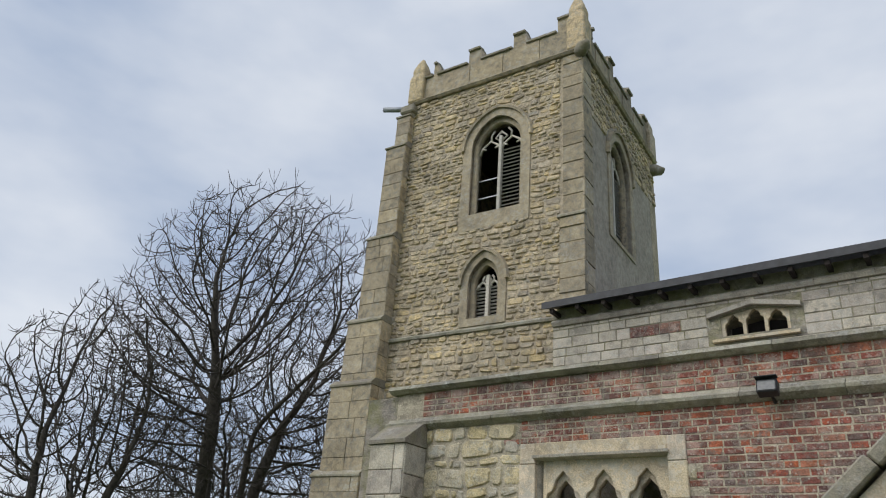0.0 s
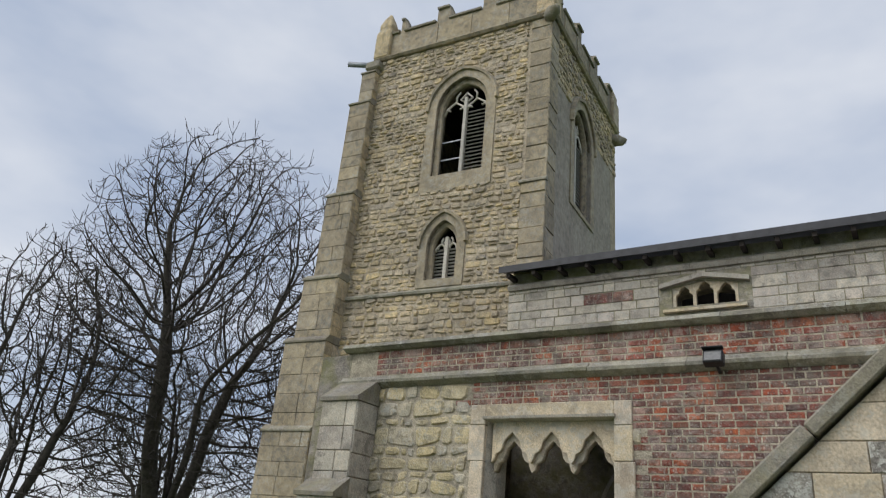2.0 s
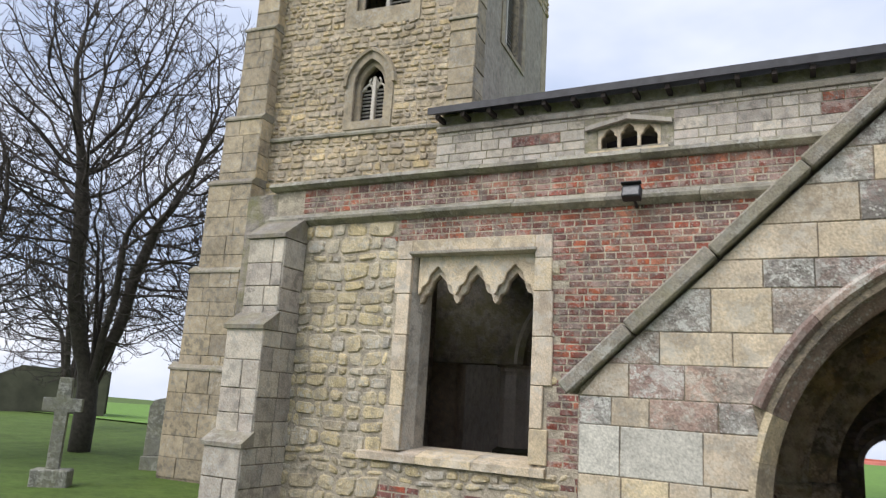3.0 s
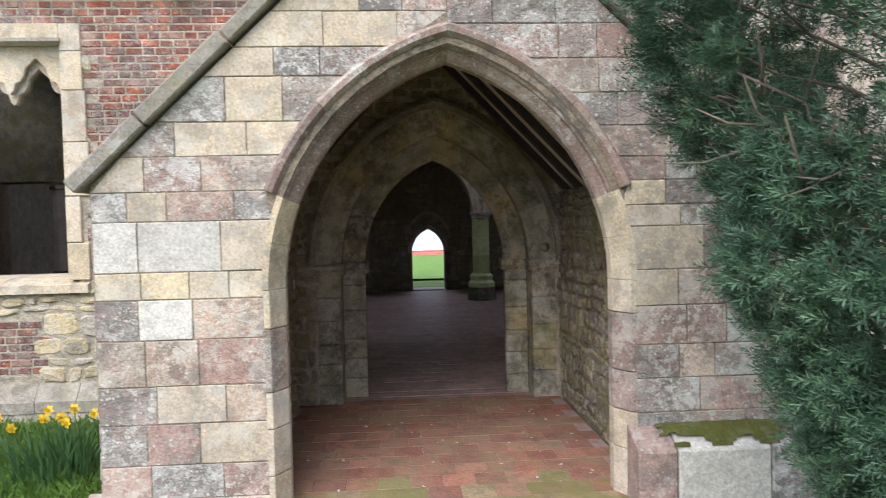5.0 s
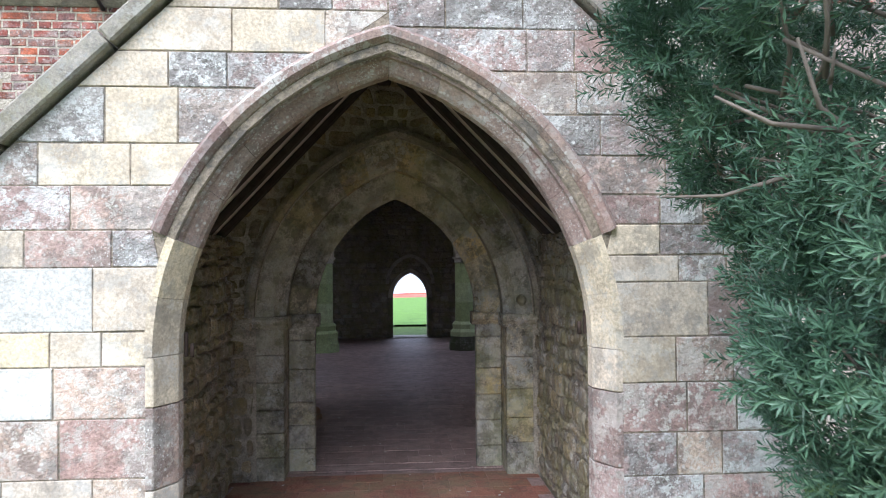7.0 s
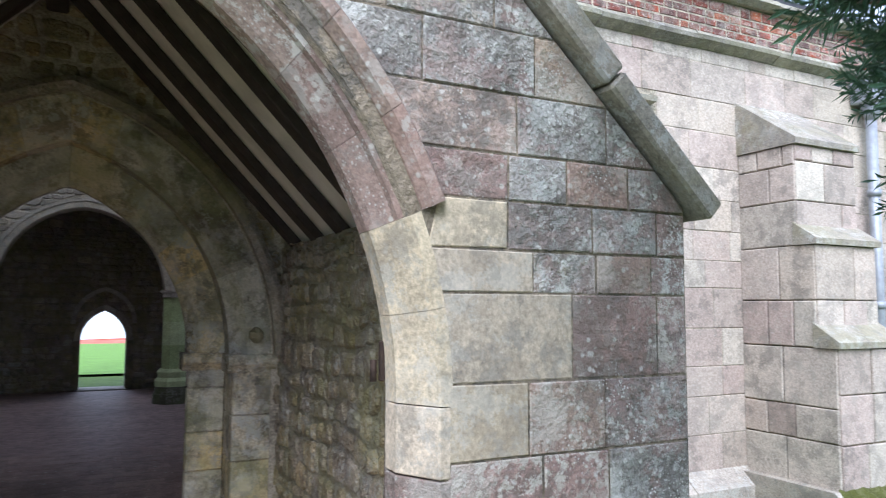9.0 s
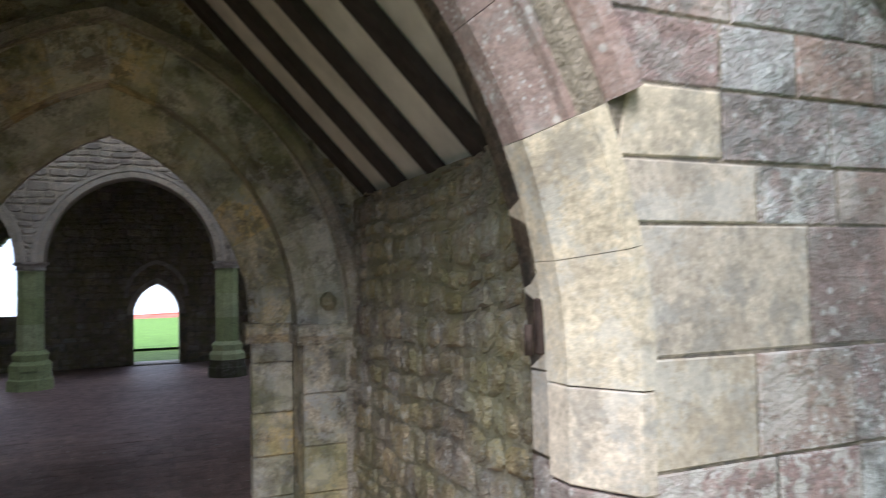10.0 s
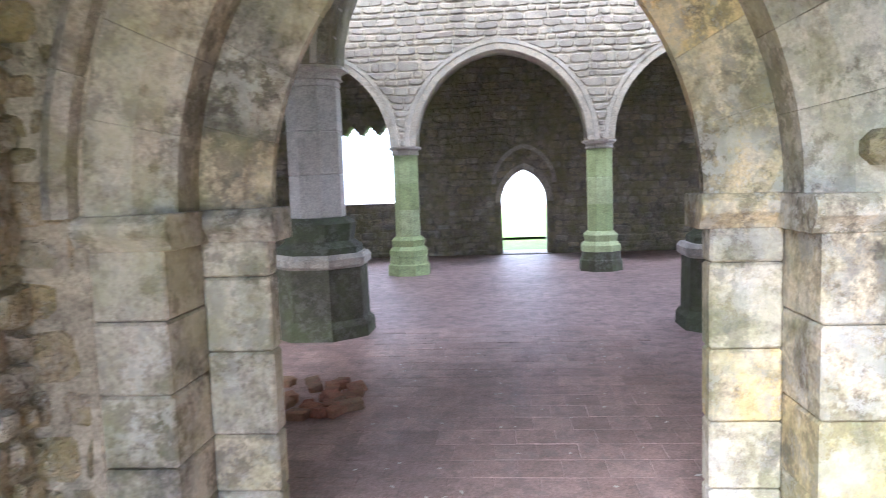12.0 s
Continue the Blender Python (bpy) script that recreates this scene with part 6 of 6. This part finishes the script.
def grass():
    rng = random.Random(6)
    vs, fs = [], []

    def blade(x, y, h):
        t = rng.uniform(0, 3.14)
        sx, sy = math.cos(t) * 0.0035, math.sin(t) * 0.0035
        lx, ly = rng.gauss(0, 0.35) * h, rng.gauss(0, 0.35) * h
        o = len(vs)
        z = -0.06
        vs.extend([(x - sx, y - sy, z), (x + sx, y + sy, z), (x + lx * 0.4 + sx, y + ly * 0.4 + sy, z + h * 0.65), (x + lx, y + ly, z + h)])
        fs.append((o, o + 1, o + 2, o + 3))
    for k in range(26000):
        blade(rng.uniform(-6.5, -1.0), rng.uniform(4.8, 7.9), rng.uniform(0.06, 0.13))
    for k in range(1500):
        blade(rng.choice((rng.uniform(-1.1, 0.1), rng.uniform(2.5, 4.5))), rng.uniform(4.6, 5.2), rng.uniform(0.04, 0.1))
    g = mesh_ob("grass", vs, fs, M_GRASSBLADE)
    tagged(g, "short rough green grass by the aisle wall", "grass", kind="stuff")


grass()


def gravestone(x, y, h, turn, cross):
    g = empty("gravestone", "weathered stone grave cross among the trees" if cross else "weathered upright gravestone in the churchyard", "gravestone", "gravestones")
    m = pose(x, y, 0, 0, 0, turn)
    box("base", -0.32, 0.32, -0.22, 0.22, -0.1, 0.25, M_GRAVE, g, 0.02, m=m)
    if cross:
        w = 0.11
        out = [(-w, 0.25), (w, 0.25), (w * 0.9, h - 0.62), (0.34, h - 0.62), (0.34, h - 0.38), (w, h - 0.38), (w, h), (-w, h), (-w, h - 0.38), (-0.34, h - 0.38), (-0.34, h - 0.62), (-w * 0.9, h - 0.62)]
    else:
        out = [(-0.3, 0.25), (0.3, 0.25), (0.3, h - 0.2), (0.2, h - 0.05), (0, h), (-0.2, h - 0.05), (-0.3, h - 0.2)]
    prism("stone", out, -0.07, 0.07, M_GRAVE, g, m=m, bevel=0.012)


for q in ((-12.0, 9.6, 1.9, 40, True), (-13.0, 12.9, 1.55, 35, False), (-14.0, 15.6, 1.75, 50, True), (-13.5, 14.2, 1.3, 20, False), (-10.5, 7.0, 1.2, 30, False)):
    gravestone(*q)


def distance():
    rng = random.Random(9)
    vs, fs = [], []
    for i in range(80):
        a = math.pi * 0.78 + math.pi * 0.8 * i / 79
        r = 42
        h = 1.9 + 0.7 * noise.noise(Vector((i * 0.4, 0, 0))) + rng.uniform(0, 0.6)
        for rr, z in ((r, -0.5), (r, h), (r + 6, h), (r + 6, -0.5)):
            vs.append((rr * math.cos(a), rr * math.sin(a), z))
    for i in range(79):
        for j in range(3):
            fs.append((i * 4 + j, i * 4 + j + 1, i * 4 + 5 + j, i * 4 + 4 + j))
    h = mesh_ob("backdrop_hedge", vs, fs, M_HEDGE)
    tagged(h, "far brown hedge and woods at the skyline", "hedge", kind="structure")
    e = mesh_ob("backdrop_red", [(-30, 150, -5.1), (60, 150, -5.1), (62, 154, -4.7), (30, 154, -4.35), (8, 154, -4.2), (-6, 154, -4.6), (-30, 154, -4.9)], [(0, 1, 2, 3, 4, 5, 6)], M_PLOUGH)
    tagged(e, "distant red earth and roofs beyond the field", "distance", kind="structure")


distance()


# ---- floor pavers of the porch ----
def pavers():
    rng = random.Random(2)
    shapes = []
    for k in range(4):
        bm = bmesh.new()
        add_box(bm, -0.1135, 0.1135, -0.1135, 0.1135, -0.05, 0.0, 0.0018)
        for v in bm.verts:
            v.co += Vector((rng.gauss(0, 0.0012), rng.gauss(0, 0.0012), rng.gauss(0, 0.0006)))
        me = bpy.data.meshes.new("paver")
        bm.to_mesh(me)
        bm.free()
        me.materials.append(M_PAVER)
        shapes.append(me)
    m_moss = weathered("mossy_paver", [(0.34, 0.24, 0.15), (0.40, 0.31, 0.19), (0.30, 0.24, 0.13), (0.36, 0.17, 0.12)], dark=0.4, moss=0.85, moss_col=(0.20, 0.20, 0.07), bump=0.5, vary=0.4)
    mossy = [s.copy() for s in shapes]
    for s in mossy:
        s.materials.clear()
        s.materials.append(m_moss)
    n = 0
    r = 0
    y = 5.32
    while y < 8.2:
        x = -0.02 + (0.11 if r % 2 else 0.0)
        while x < 2.6:
            if n < 330:
                damp = r < 3 and rng.random() < (0.95, 0.7, 0.35)[r]
                p = new("paver", (mossy if damp else shapes)[rng.randrange(4)])
                p.parent = porch_floor
                p.matrix_basis = pose(x, y, rng.uniform(-0.004, 0.0), rng.gauss(0, 0.25), rng.gauss(0, 0.25), rng.gauss(0, 0.7))
                n += 1
            x += 0.229
        y += 0.229
        r += 1

    m_far = weathered("dusty_floor_paver", [(0.40, 0.27, 0.235), (0.37, 0.26, 0.23), (0.43, 0.295, 0.26)], rough=0.58, dark=0.4, lichen=0.35, lichen_col=(0.36, 0.31, 0.28), bump=0.4, vary=0.4)
    far = [s.copy() for s in shapes]
    for s in far:
        s.materials.clear()
        s.materials.append(m_far)
    k = 0
    for i in range(20):
        for j in range(15):
            x, y = -0.7 + j * 0.229 + (0.11 if i % 2 else 0), 8.62 + i * 0.229
            if k < 300:
                p = new("paver", far[rng.randrange(4)])
                p.parent = FL
                p.matrix_basis = pose(x, y, 0.004 + rng.uniform(-0.002, 0.001), rng.gauss(0, 0.15), rng.gauss(0, 0.15), rng.gauss(0, 0.5))
                k += 1


pavers()


def broken_bricks():
    """Loose broken floor bricks in a heap by the south arcade."""
    rng = random.Random(14)
    for k in range(22):
        bm = bmesh.new()
        L = rng.uniform(0.08, 0.22)
        add_box(bm, -L / 2, L / 2, -0.05, 0.05, 0.0, 0.06, 0.008)
        for v in bm.verts:
            v.co += Vector((rng.gauss(0, 0.006), rng.gauss(0, 0.006), rng.gauss(0, 0.003)))
        b = part("loose_brick", bm, M_PAVER, m=pose(rng.uniform(-0.25, 0.42), rng.uniform(10.3, 11.1), rng.uniform(0, 0.01), rng.gauss(0, 6), rng.gauss(0, 6), rng.uniform(0, 180)))
        tagged(b, "loose broken red floor brick", "brick", "broken floor bricks")


broken_bricks()


def litter():
    """Dry leaves blown over the porch floor."""
    rng = random.Random(15)
    vs, fs = [], []
    for k in range(140):
        x, y = rng.uniform(0.2, 2.55), rng.uniform(5.6, 12.5)
        if y > 8 and not 0.4 < x < 2.4:
            x = rng.uniform(0.4, 2.2)
        a, s = rng.uniform(0, 6.28), rng.uniform(0.010, 0.024)
        o = len(vs)
        for u, v in ((-1, 0), (0, -0.5), (1, 0), (0, 0.5)):
            vs.append((x + s * (u * math.cos(a) - v * math.sin(a)), y + s * (u * math.sin(a) + v * math.cos(a)), 0.006 + rng.uniform(0, 0.006)))
        fs.append((o, o + 1, o + 2, o + 3))
    g = mesh_ob("dry_leaves", vs, fs, M_PLASTER)
    tagged(g, "small pale dry leaves scattered on the floor", "leaves", kind="stuff")


litter()
